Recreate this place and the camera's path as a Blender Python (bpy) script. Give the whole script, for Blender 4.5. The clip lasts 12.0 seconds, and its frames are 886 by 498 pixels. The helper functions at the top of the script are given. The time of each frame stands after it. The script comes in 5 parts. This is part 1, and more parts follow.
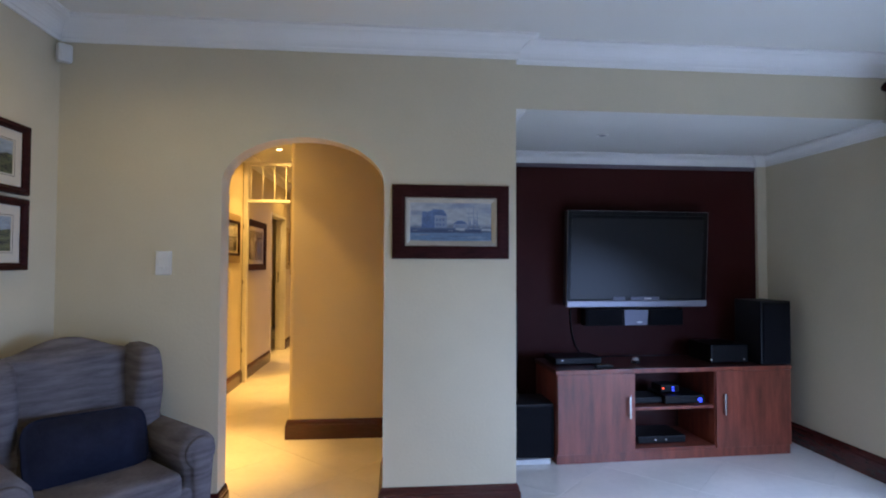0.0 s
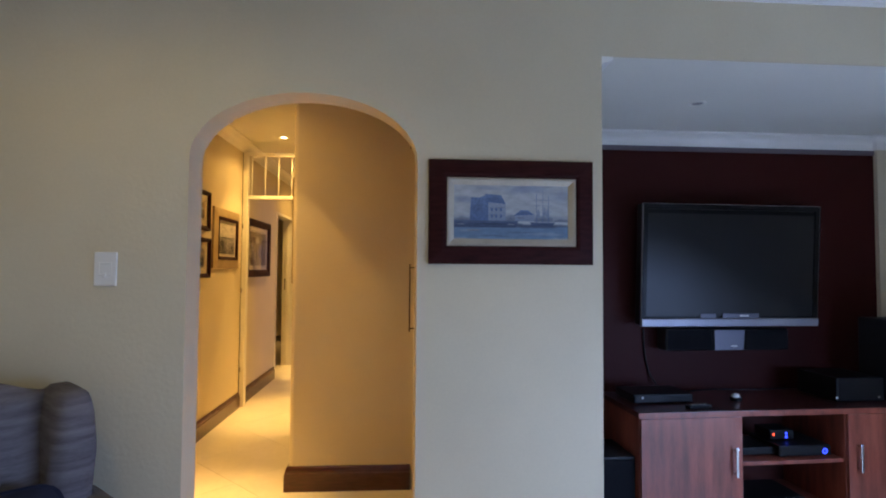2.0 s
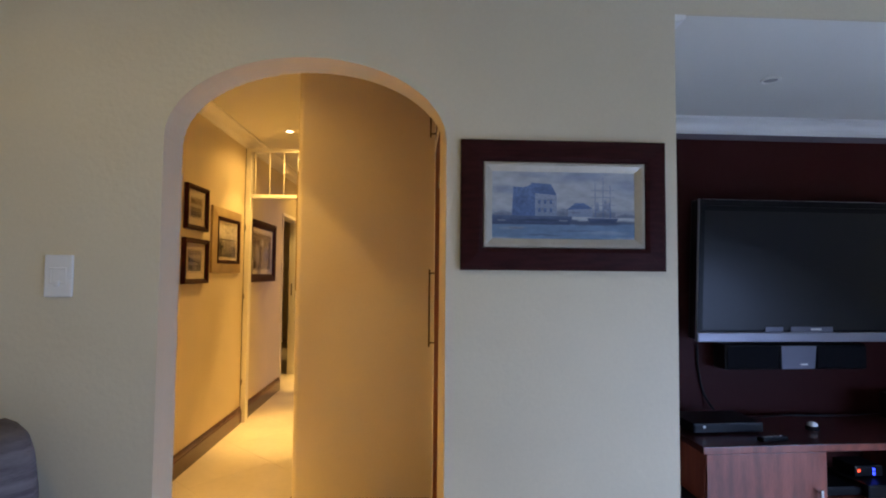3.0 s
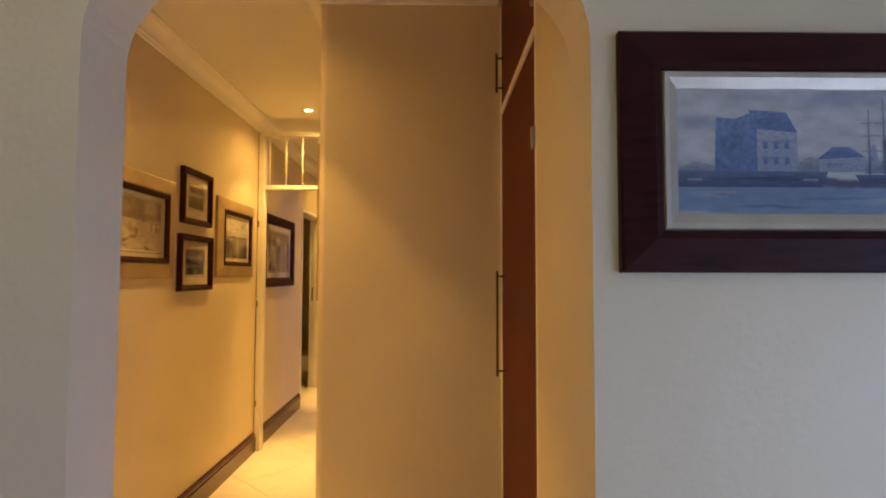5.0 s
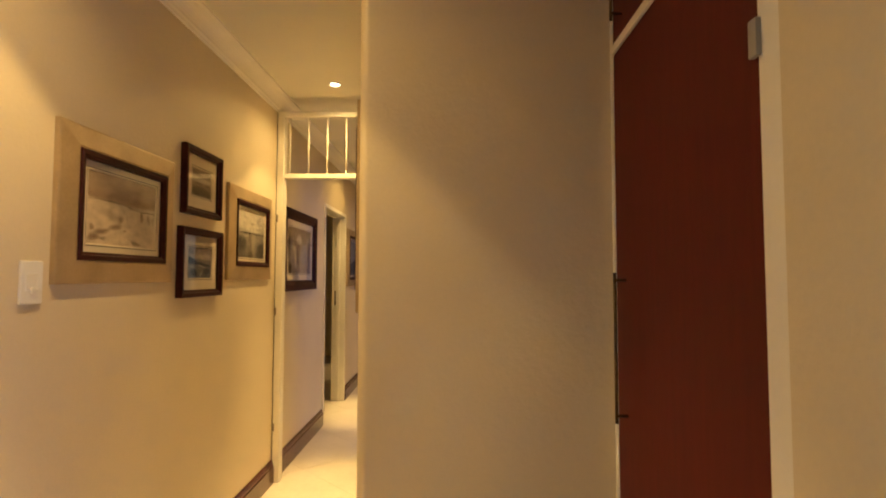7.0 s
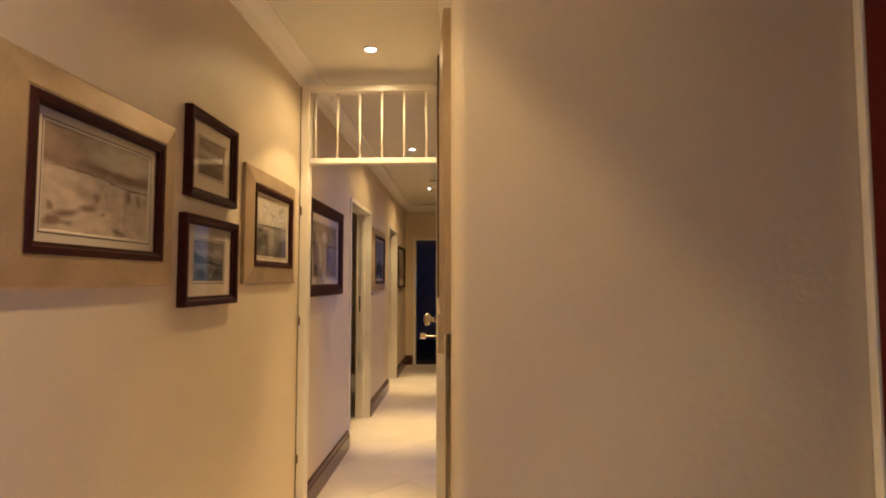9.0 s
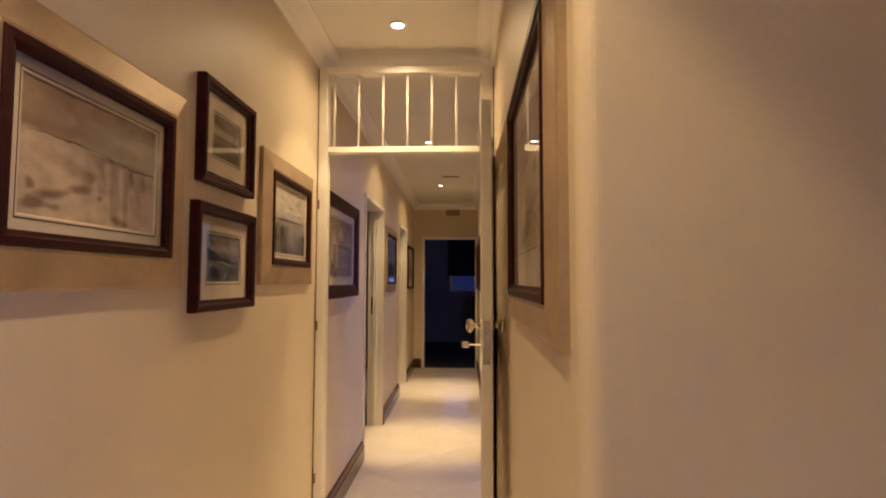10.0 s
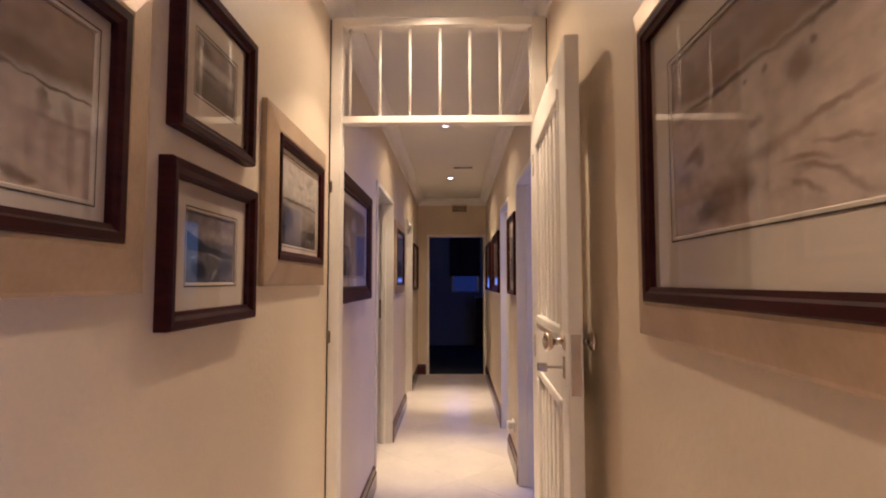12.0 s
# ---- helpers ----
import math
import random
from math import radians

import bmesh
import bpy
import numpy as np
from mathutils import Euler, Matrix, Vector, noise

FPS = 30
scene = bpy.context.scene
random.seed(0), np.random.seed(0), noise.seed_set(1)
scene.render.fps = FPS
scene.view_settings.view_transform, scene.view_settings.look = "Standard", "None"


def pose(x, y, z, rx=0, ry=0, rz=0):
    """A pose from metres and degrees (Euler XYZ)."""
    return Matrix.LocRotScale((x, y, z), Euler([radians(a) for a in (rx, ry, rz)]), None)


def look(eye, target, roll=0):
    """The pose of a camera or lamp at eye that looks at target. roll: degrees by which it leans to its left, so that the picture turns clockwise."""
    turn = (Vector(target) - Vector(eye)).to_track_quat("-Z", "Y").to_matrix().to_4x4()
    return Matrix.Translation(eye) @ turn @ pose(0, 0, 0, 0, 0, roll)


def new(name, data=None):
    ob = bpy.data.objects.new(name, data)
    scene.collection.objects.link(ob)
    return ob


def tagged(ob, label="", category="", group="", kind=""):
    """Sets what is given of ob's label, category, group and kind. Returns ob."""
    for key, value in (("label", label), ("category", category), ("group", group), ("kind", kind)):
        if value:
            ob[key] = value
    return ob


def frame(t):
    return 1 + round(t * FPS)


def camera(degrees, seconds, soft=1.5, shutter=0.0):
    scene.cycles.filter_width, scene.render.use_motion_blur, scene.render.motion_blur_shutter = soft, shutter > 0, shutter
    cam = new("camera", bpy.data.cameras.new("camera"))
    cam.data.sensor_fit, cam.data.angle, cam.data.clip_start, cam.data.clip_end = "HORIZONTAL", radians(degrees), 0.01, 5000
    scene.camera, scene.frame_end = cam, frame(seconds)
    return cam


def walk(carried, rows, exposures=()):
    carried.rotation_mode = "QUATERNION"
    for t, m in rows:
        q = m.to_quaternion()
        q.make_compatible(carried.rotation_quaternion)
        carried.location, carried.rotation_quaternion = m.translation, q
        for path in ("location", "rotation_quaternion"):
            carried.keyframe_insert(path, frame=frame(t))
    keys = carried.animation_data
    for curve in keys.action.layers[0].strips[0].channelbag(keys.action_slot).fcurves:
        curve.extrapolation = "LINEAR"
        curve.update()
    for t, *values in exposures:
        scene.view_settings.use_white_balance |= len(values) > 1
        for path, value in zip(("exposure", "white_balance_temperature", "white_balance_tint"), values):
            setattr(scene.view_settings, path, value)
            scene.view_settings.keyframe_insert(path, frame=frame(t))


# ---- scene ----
cam = camera(79.9, 12.0, soft=2.0)
PATH = [
    (0, (0.02, 0.146, 1.352), (0.199, 2.137, 1.41), 0.2),
    (0.5, (0.007, 0.331, 1.348), (0.174, 2.323, 1.412), 0.2),
    (1, (-0.034, 0.564, 1.357), (0.121, 2.557, 1.427), 0.3),
    (1.5, (-0.063, 0.769, 1.354), (0.083, 2.762, 1.429), 0.3),
    (2, (-0.078, 0.998, 1.358), (0.056, 2.991, 1.438), 0.4),
    (2.5, (-0.095, 1.196, 1.354), (0.022, 3.19, 1.442), 0.4),
    (3, (-0.132, 1.405, 1.37), (-0.032, 3.4, 1.463), 0.5),
    (5, (-0.302, 2.148, 1.378), (-0.275, 4.146, 1.475), 0.1),
    (5.5, (-0.362, 2.304, 1.384), (-0.346, 4.302, 1.482), -0.0),
    (6, (-0.403, 2.457, 1.374), (-0.403, 4.454, 1.477), -0.0),
    (6.5, (-0.445, 2.627, 1.388), (-0.464, 4.624, 1.492), 0.3),
    (7, (-0.507, 2.756, 1.381), (-0.542, 4.753, 1.485), 0.1),
    (9, (-0.765, 3.326, 1.374), (-0.842, 5.321, 1.493), 0.0),
    (9.5, (-0.841, 3.445, 1.368), (-0.919, 5.44, 1.488), 0.1),
    (10, (-0.949, 3.595, 1.375), (-1.021, 5.59, 1.496), 0.1),
    (10.5, (-1.024, 3.719, 1.372), (-1.09, 5.714, 1.493), 0.1),
    (11, (-1.079, 3.845, 1.372), (-1.138, 5.841, 1.492), 0.1),
    (11.5, (-1.135, 3.985, 1.375), (-1.185, 5.981, 1.496), 0.1),
    (12, (-1.182, 4.113, 1.374), (-1.222, 6.108, 1.497), 0.0),
]
EXPOSURES = [(0.0, 0.02, 6500, 12), (3.0, 0.0, 6650, 13), (5.0, -0.02, 7100, 17), (6.0, 0.0, 6500, 15), (7.0, 0.0, 5450, 11), (9.0, -0.08, 4700, 23), (9.5, -0.08, 4600, 24), (10.3, -0.15, 4420, 27), (11.0, -0.16, 4230, 31), (12.0, -0.05, 4050, 35)]
walk(cam, [(t, look(eye, target, roll)) for t, eye, target, roll in PATH], EXPOSURES)

# plan, in metres
XL, XR = -1.713, -0.780      # left wall, corridor's right wall up to the trellis frame
YA, YB, CY = 3.02, 3.15, 4.32            # arch wall front and back, cupboard end wall
TY, EY, ZC = 6.352, 11.99, 2.61          # trellis frame, end wall, ceiling
XP, XA, YR, ZS = 0.684, 3.050, 4.25, 2.242  # pier edge, right wall, red wall, alcove soffit
XN, YN = 2.970, 4.22                      # cream nib in the alcove corner
YBACK = -3.2
XC = XR - 0.009                            # the corridor wall is a little out of square: its corner
FZ = 0.012                                # top of the tiles


def xd(y):
    """The corridor's right wall past the trellis frame, a little out of square."""
    return -0.737 + (y - 7.7) * 0.008


AL, AR, ASPR, ATOP = -0.895, -0.042, 1.775, 2.031

# ---- light ----
world = bpy.data.worlds.new("world")
scene.world = world
world.use_nodes = True
sky = world.node_tree.nodes.new("ShaderNodeTexSky")
sky.sky_type, sky.sun_disc, sky.sun_elevation, sky.sun_rotation = "NISHITA", False, radians(40), radians(250)
bg = world.node_tree.nodes["Background"]
bg.inputs["Strength"].default_value = 0.08
world.node_tree.links.new(sky.outputs[0], bg.inputs[0])


def lamp(name, kind, m, energy, colour, **kw):
    d = bpy.data.lights.new(name, kind)
    d.energy, d.color = energy, colour
    if kind == "SUN":
        d.angle = kw["angle"]
    if kind == "AREA":
        d.shape, d.size, d.size_y = "RECTANGLE", kw["size"], kw["size_y"]
    if kind == "SPOT":
        d.spot_size, d.spot_blend, d.shadow_soft_size = radians(kw["cone"]), kw["blend"], 0.03
    ob = new(name, d)
    ob.matrix_world = m
    return ob


DAY, WARM = (0.345, 0.53, 1.0), (1.0, 0.60, 0.16)
lamp("sun", "SUN", look((-6, -6, 9), (0, 0, 0)), 1.0, (1.0, 0.95, 0.88), angle=radians(12))
lamp("garden_door_daylight", "AREA", look((2.955, 0.85, 0.85), (1.1, 1.1, -3.8)), 234.0, DAY, size=3.2, size_y=1.7)
lamp("side_room_daylight", "AREA", look((2.0, 7.4, 1.5), (0, 7.4, 1.3)), 20.0, (0.42, 0.46, 1.0), size=1.6, size_y=1.2)
lamp("bedroom_daylight", "AREA", look((-1.1, 15.3, 1.3), (-1.1, 12, 0.8)), 0.4, (0.35, 0.5, 1.0), size=0.5, size_y=0.3)
LAMPS = [(-1.254, 3.90), (-1.258, 6.07), (-1.243, 8.234), (-1.22, 10.37)]
for lx, ly in LAMPS:
    near = ly < 5
    lamp("downlight_spill", "SPOT", look((lx, ly, ZC - 0.02), (lx, ly + 0.001, 0)), 21.0 if near else 28.0, WARM, cone=150, blend=0.6)
    lamp("downlight_beam", "SPOT", look((lx, ly, ZC - 0.02), (lx, ly + 0.001, 0)), 52.0 if near else 48.0, WARM, cone=87, blend=0.25)
    lamp("downlight_core", "SPOT", look((lx, ly, ZC - 0.02), (lx, ly + 0.001, 0)), 430.0 if near else 350.0, WARM, cone=40, blend=1.0)
lamp("lounge_downlight_beam", "SPOT", look((-1.1, 1.8, ZC - 0.02), (-1.1, 1.801, 0)), 15.0, (1.0, 0.80, 0.26), cone=165, blend=0.5)


# ---- materials ----
def material(name, colour, rough=0.5, metal=0.0, vary=0.12, scale=6.0, fine=90.0, bump=0.0, bump_scale=120.0, spec=0.5, coat=0.0, dark=None, per_object=0.0, stretch=(1, 1, 1), emit=None, emit_strength=0.0, patchy=False):
    m = bpy.data.materials.new(name)
    m.use_nodes = True
    nt = m.node_tree
    p = nt.nodes["Principled BSDF"]
    p.inputs["Roughness"].default_value, p.inputs["Metallic"].default_value = rough, metal
    p.inputs["Specular IOR Level"].default_value, p.inputs["Coat Weight"].default_value = spec, coat
    co = nt.nodes.new("ShaderNodeTexCoord")
    mp = nt.nodes.new("ShaderNodeMapping")
    mp.inputs["Scale"].default_value = stretch
    nt.links.new(co.outputs["Object"], mp.inputs["Vector"])
    big, small = nt.nodes.new("ShaderNodeTexNoise"), nt.nodes.new("ShaderNodeTexNoise")
    big.inputs["Scale"].default_value, small.inputs["Scale"].default_value = scale, fine
    big.inputs["Detail"].default_value, small.inputs["Detail"].default_value = 5, 3
    for n in (big, small):
        nt.links.new(mp.outputs[0], n.inputs["Vector"])
    add = nt.nodes.new("ShaderNodeMath")
    add.operation = "MULTIPLY_ADD"
    add.inputs[1].default_value = 0.35
    nt.links.new(small.outputs["Fac"], add.inputs[0])
    nt.links.new(big.outputs["Fac"], add.inputs[2])
    fac = add.outputs[0]
    if per_object:
        info = nt.nodes.new("ShaderNodeObjectInfo")
        a2 = nt.nodes.new("ShaderNodeMath")
        a2.operation = "MULTIPLY_ADD"
        a2.inputs[1].default_value = per_object
        nt.links.new(info.outputs["Random"], a2.inputs[0])
        nt.links.new(fac, a2.inputs[2])
        fac = a2.outputs[0]
    ramp = nt.nodes.new("ShaderNodeValToRGB")
    lo = dark or tuple(c * (1 - vary) for c in colour)
    hi = tuple(min(1, c * (1 + vary * 0.6)) for c in colour)
    ramp.color_ramp.elements[0].position, ramp.color_ramp.elements[1].position = 0.4, 0.95
    ramp.color_ramp.elements[0].color, ramp.color_ramp.elements[1].color = (*lo, 1), (*hi, 1)
    nt.links.new(fac, ramp.inputs[0])
    nt.links.new(ramp.outputs[0], p.inputs["Base Color"])
    if bump:
        b = nt.nodes.new("ShaderNodeBump")
        b.inputs["Strength"].default_value, b.inputs["Distance"].default_value = bump, 0.004
        bn = nt.nodes.new("ShaderNodeTexNoise")
        bn.inputs["Scale"].default_value, bn.inputs["Detail"].default_value = bump_scale, 4
        nt.links.new(mp.outputs[0], bn.inputs["Vector"])
        height = bn.outputs["Fac"]
        if patchy:
            where, gate, mul = nt.nodes.new("ShaderNodeTexNoise"), nt.nodes.new("ShaderNodeMapRange"), nt.nodes.new("ShaderNodeMath")
            where.inputs["Scale"].default_value, where.inputs["Detail"].default_value = 1.7, 3
            gate.inputs["From Min"].default_value, gate.inputs["From Max"].default_value, gate.inputs["To Min"].default_value = 0.46, 0.68, 0.28
            mul.operation = "MULTIPLY"
            nt.links.new(mp.outputs[0], where.inputs["Vector"])
            nt.links.new(where.outputs["Fac"], gate.inputs["Value"])
            nt.links.new(height, mul.inputs[0])
            nt.links.new(gate.outputs[0], mul.inputs[1])
            height = mul.outputs[0]
        nt.links.new(height, b.inputs["Height"])
        nt.links.new(b.outputs[0], p.inputs["Normal"])
    if emit:
        p.inputs["Emission Color"].default_value, p.inputs["Emission Strength"].default_value = (*emit, 1), emit_strength
    return m


PLASTER = material("cream_plaster", (0.645, 0.552, 0.385), 0.45, vary=0.07, scale=2.0, bump=0.5, bump_scale=55, spec=0.42, patchy=True)
CEILING = material("ceiling_paint", (0.76, 0.73, 0.65), 0.7, vary=0.04, scale=1.5, bump=0.1, spec=0.2)
WHITE = material("white_gloss_paint", (0.80, 0.76, 0.68), 0.32, vary=0.05, scale=9, bump=0.06)
MOULD = material("white_moulding_paint", (0.84, 0.81, 0.76), 0.5, vary=0.04, scale=4)
MAHOGANY = material("mahogany_stain", (0.036, 0.0085, 0.0080), 0.42, vary=0.45, scale=14, bump=0.08, stretch=(1, 1, 6), spec=0.09)
SKIRTING = material("polished_mahogany", (0.068, 0.014, 0.0105), 0.26, vary=0.35, scale=14, bump=0.05, stretch=(1, 1, 6), coat=0.3)
# white trim whose grey holds the shade under the cornice
SHADEDTRIM = material("white_trim_in_shade", (0.15, 0.125, 0.14), 0.6, vary=0.1, scale=4, spec=0.3)
REDWALL = material("dark_red_wall_paint", (0.044, 0.0055, 0.0045), 0.6, vary=0.12, scale=3, bump=0.15, bump_scale=90, spec=0.2)
REDDOOR = material("red_brown_veneer", (0.092, 0.010, 0.0065), 0.48, spec=0.18, vary=0.2, scale=9, bump=0.05, stretch=(5, 5, 0.6))
CHERRY = material("cherry_veneer", (0.25, 0.060, 0.034), 0.33, vary=0.55, scale=3.2, fine=40, bump=0.06, stretch=(7, 7, 0.9), coat=0.2)
# cherry darkened; on the cabinet top this paints in a dark reflection
CHERRYDIM = material("cherry_dimmed", (0.06, 0.015, 0.012), 0.3, vary=0.35, scale=8, stretch=(0.8, 4, 4), coat=0.3)
TILE = material("polished_cream_tile", (0.76, 0.69, 0.60), 0.17, vary=0.12, scale=2.6, fine=25, per_object=0.07, spec=0.5)
GROUT = material("tile_grout", (0.56, 0.50, 0.41), 0.8, vary=0.2, scale=10)
FABRIC = material("grey_slub_fabric", (0.18, 0.16, 0.17), 0.9, vary=0.5, scale=5, fine=60, bump=0.6, bump_scale=220, stretch=(1.2, 1.2, 9), spec=0.15)
NAVY = material("navy_cotton", (0.018, 0.020, 0.037), 0.9, vary=0.3, scale=14, bump=0.35, bump_scale=300, spec=0.12)
BLACK = material("black_plastic", (0.006, 0.006, 0.007), 0.38, vary=0.3, scale=20, bump=0.05, spec=0.25)
BLACKWOOD = material("black_ash_vinyl", (0.009, 0.009, 0.011), 0.5, vary=0.4, scale=12, bump=0.1, stretch=(1, 1, 5))
CLOTH = material("speaker_cloth", (0.010, 0.010, 0.012), 0.95, vary=0.3, scale=200, bump=0.5, bump_scale=500, spec=0.1)
SCREEN = material("tv_screen", (0.010, 0.010, 0.012), 0.36, vary=0.1, scale=2, spec=0.5)
SILVER = material("silver_plastic", (0.36, 0.36, 0.41), 0.35, metal=0.4, vary=0.06, scale=10)
DULLSILVER = material("dull_silver_plastic", (0.16, 0.16, 0.20), 0.4, metal=0.3, vary=0.06, scale=10)
STEEL = material("brushed_steel", (0.60, 0.58, 0.54), 0.25, metal=1.0, vary=0.1, scale=30)
BRASS = material("worn_chrome", (0.62, 0.56, 0.46), 0.2, metal=1.0, vary=0.12, scale=30)
BRONZE = material("dark_bronze", (0.10, 0.065, 0.04), 0.35, metal=0.9, vary=0.2, scale=30)
PLASTIC = material("white_plastic", (0.74, 0.72, 0.68), 0.35, vary=0.04, scale=12)
GREYPLASTIC = material("grey_plastic", (0.32, 0.30, 0.28), 0.4, vary=0.1, scale=12)
CHAMPAGNE = material("champagne_leaf", (0.46, 0.35, 0.20), 0.42, metal=0.5, vary=0.2, scale=7, bump=0.1, bump_scale=60)
SILVERLEAF = material("silver_leaf", (0.50, 0.45, 0.36), 0.32, metal=0.55, vary=0.14, scale=12, bump=0.1)
MAT = material("ivory_mat_board", (0.72, 0.63, 0.50), 0.9, vary=0.04, scale=5, bump=0.1, bump_scale=300, spec=0.1)
MATLINE = material("dark_ink_line", (0.07, 0.055, 0.04), 0.9, spec=0.1)
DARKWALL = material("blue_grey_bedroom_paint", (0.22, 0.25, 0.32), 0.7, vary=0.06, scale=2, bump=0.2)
CARPET = material("navy_carpet", (0.03, 0.035, 0.06), 0.95, vary=0.4, scale=30, bump=0.6, bump_scale=300, spec=0.1)
BLIND = material("dark_blind_cloth", (0.025, 0.022, 0.03), 0.9, vary=0.2, scale=12, bump=0.3)
CURTAIN = material("patterned_curtain", (0.22, 0.16, 0.10), 0.85, vary=0.75, scale=16, bump=0.4, bump_scale=200, spec=0.15)
GLOW = material("lamp_glow", (0.9, 0.8, 0.6), 0.5, vary=0.02, emit=(1.0, 0.78, 0.48), emit_strength=14)
LEDBLUE = material("blue_led", (0.03, 0.06, 0.8), 0.4, emit=(0.03, 0.06, 1.0), emit_strength=4)
LEDRED = material("red_led", (0.6, 0.05, 0.02), 0.4, emit=(1.0, 0.08, 0.03), emit_strength=3)
GARDEN = material("garden_green", (0.07, 0.12, 0.05), 0.9, vary=0.7, scale=1.5, fine=14, bump=0.3)
VENT = material("terracotta_vent", (0.46, 0.36, 0.25), 0.8, vary=0.1, scale=20)
VENTDARK = material("vent_dark", (0.05, 0.04, 0.03), 0.9, vary=0.1)


def glass_material():
    m = bpy.data.materials.new("picture_glass")
    m.use_nodes = True
    nt = m.node_tree
    nt.nodes.remove(nt.nodes["Principled BSDF"])
    mix, tr, gl, fr = (nt.nodes.new("ShaderNode" + k) for k in ("MixShader", "BsdfTransparent", "BsdfGlossy", "Fresnel"))
    gl.inputs["Roughness"].default_value = 0.03
    fr.inputs["IOR"].default_value = 1.5
    nt.links.new(fr.outputs[0], mix.inputs[0])
    nt.links.new(tr.outputs[0], mix.inputs[1])
    nt.links.new(gl.outputs[0], mix.inputs[2])
    nt.links.new(mix.outputs[0], nt.nodes["Material Output"].inputs[0])
    return m


GLASS = glass_material()


def print_material(name, sky_c, land_c, dark_c, seed, horizon=0.5, rough_land=0.25, blotch=5.0, streak=(1, 1, 1.8), line_dark=0.0):
    """A landscape print: sky wash over a ragged land line, with brush blotches. Local x across, z up, in units of the print."""
    m = bpy.data.materials.new(name)
    m.use_nodes = True
    nt = m.node_tree
    p = nt.nodes["Principled BSDF"]
    p.inputs["Roughness"].default_value = 0.75
    co = nt.nodes.new("ShaderNodeTexCoord")
    sep = nt.nodes.new("ShaderNodeSeparateXYZ")
    nt.links.new(co.outputs["Generated"], sep.inputs[0])
    off = nt.nodes.new("ShaderNodeMapping")
    off.inputs["Location"].default_value = (seed * 3.1, seed * 1.7, seed * 2.3)
    nt.links.new(co.outputs["Generated"], off.inputs[0])
    line = nt.nodes.new("ShaderNodeTexNoise")
    line.inputs["Scale"].default_value, line.inputs["Detail"].default_value = 2.2, 6
    flat = nt.nodes.new("ShaderNodeMapping")
    flat.inputs["Scale"].default_value = (1, 1, 0.15)
    nt.links.new(off.outputs[0], flat.inputs[0])
    nt.links.new(flat.outputs[0], line.inputs["Vector"])
    a = nt.nodes.new("ShaderNodeMath")
    a.operation = "MULTIPLY_ADD"
    a.inputs[1].default_value = -rough_land * 2
    nt.links.new(line.outputs["Fac"], a.inputs[0])
    nt.links.new(sep.outputs["Z"], a.inputs[2])
    step = nt.nodes.new("ShaderNodeMapRange")
    step.inputs["From Min"].default_value, step.inputs["From Max"].default_value = horizon - rough_land - 0.015, horizon - rough_land + 0.02
    nt.links.new(a.outputs[0], step.inputs["Value"])
    bl = nt.nodes.new("ShaderNodeTexNoise")
    bl.inputs["Scale"].default_value, bl.inputs["Detail"].default_value, bl.inputs["Distortion"].default_value = blotch, 9, 0.35
    wide = nt.nodes.new("ShaderNodeMapping")
    wide.inputs["Scale"].default_value = streak
    nt.links.new(off.outputs[0], wide.inputs[0])
    nt.links.new(wide.outputs[0], bl.inputs["Vector"])
    land, air = nt.nodes.new("ShaderNodeValToRGB"), nt.nodes.new("ShaderNodeValToRGB")
    for ramp, c0, c1, lo, hi in ((land, dark_c, land_c, 0.38, 0.6), (air, tuple(0.62 * c for c in sky_c), sky_c, 0.3, 0.7)):
        ramp.color_ramp.elements[0].position, ramp.color_ramp.elements[1].position = lo, hi
        ramp.color_ramp.elements[0].color, ramp.color_ramp.elements[1].color = (*c0, 1), (*c1, 1)
        nt.links.new(bl.outputs["Fac"], ramp.inputs[0])
    mix = nt.nodes.new("ShaderNodeMix")
    mix.data_type = "RGBA"
    nt.links.new(step.outputs[0], mix.inputs["Factor"])
    nt.links.new(land.outputs[0], mix.inputs["A"])
    nt.links.new(air.outputs[0], mix.inputs["B"])
    out = mix.outputs["Result"]
    if line_dark:
        gap = nt.nodes.new("ShaderNodeMath")
        gap.operation = "SUBTRACT"
        gap.inputs[1].default_value = horizon - rough_land
        nt.links.new(a.outputs[0], gap.inputs[0])
        size = nt.nodes.new("ShaderNodeMath")
        size.operation = "ABSOLUTE"
        nt.links.new(gap.outputs[0], size.inputs[0])
        band = nt.nodes.new("ShaderNodeMapRange")
        band.inputs["From Min"].default_value, band.inputs["From Max"].default_value = 0.0, 0.045
        band.inputs["To Min"].default_value, band.inputs["To Max"].default_value = line_dark, 0.0
        nt.links.new(size.outputs[0], band.inputs["Value"])
        over = nt.nodes.new("ShaderNodeMix")
        over.data_type = "RGBA"
        over.inputs["B"].default_value = (*(0.6 * c for c in dark_c), 1)
        nt.links.new(band.outputs[0], over.inputs["Factor"])
        nt.links.new(out, over.inputs["A"])
        out = over.outputs["Result"]
    nt.links.new(out, p.inputs["Base Color"])
    return m


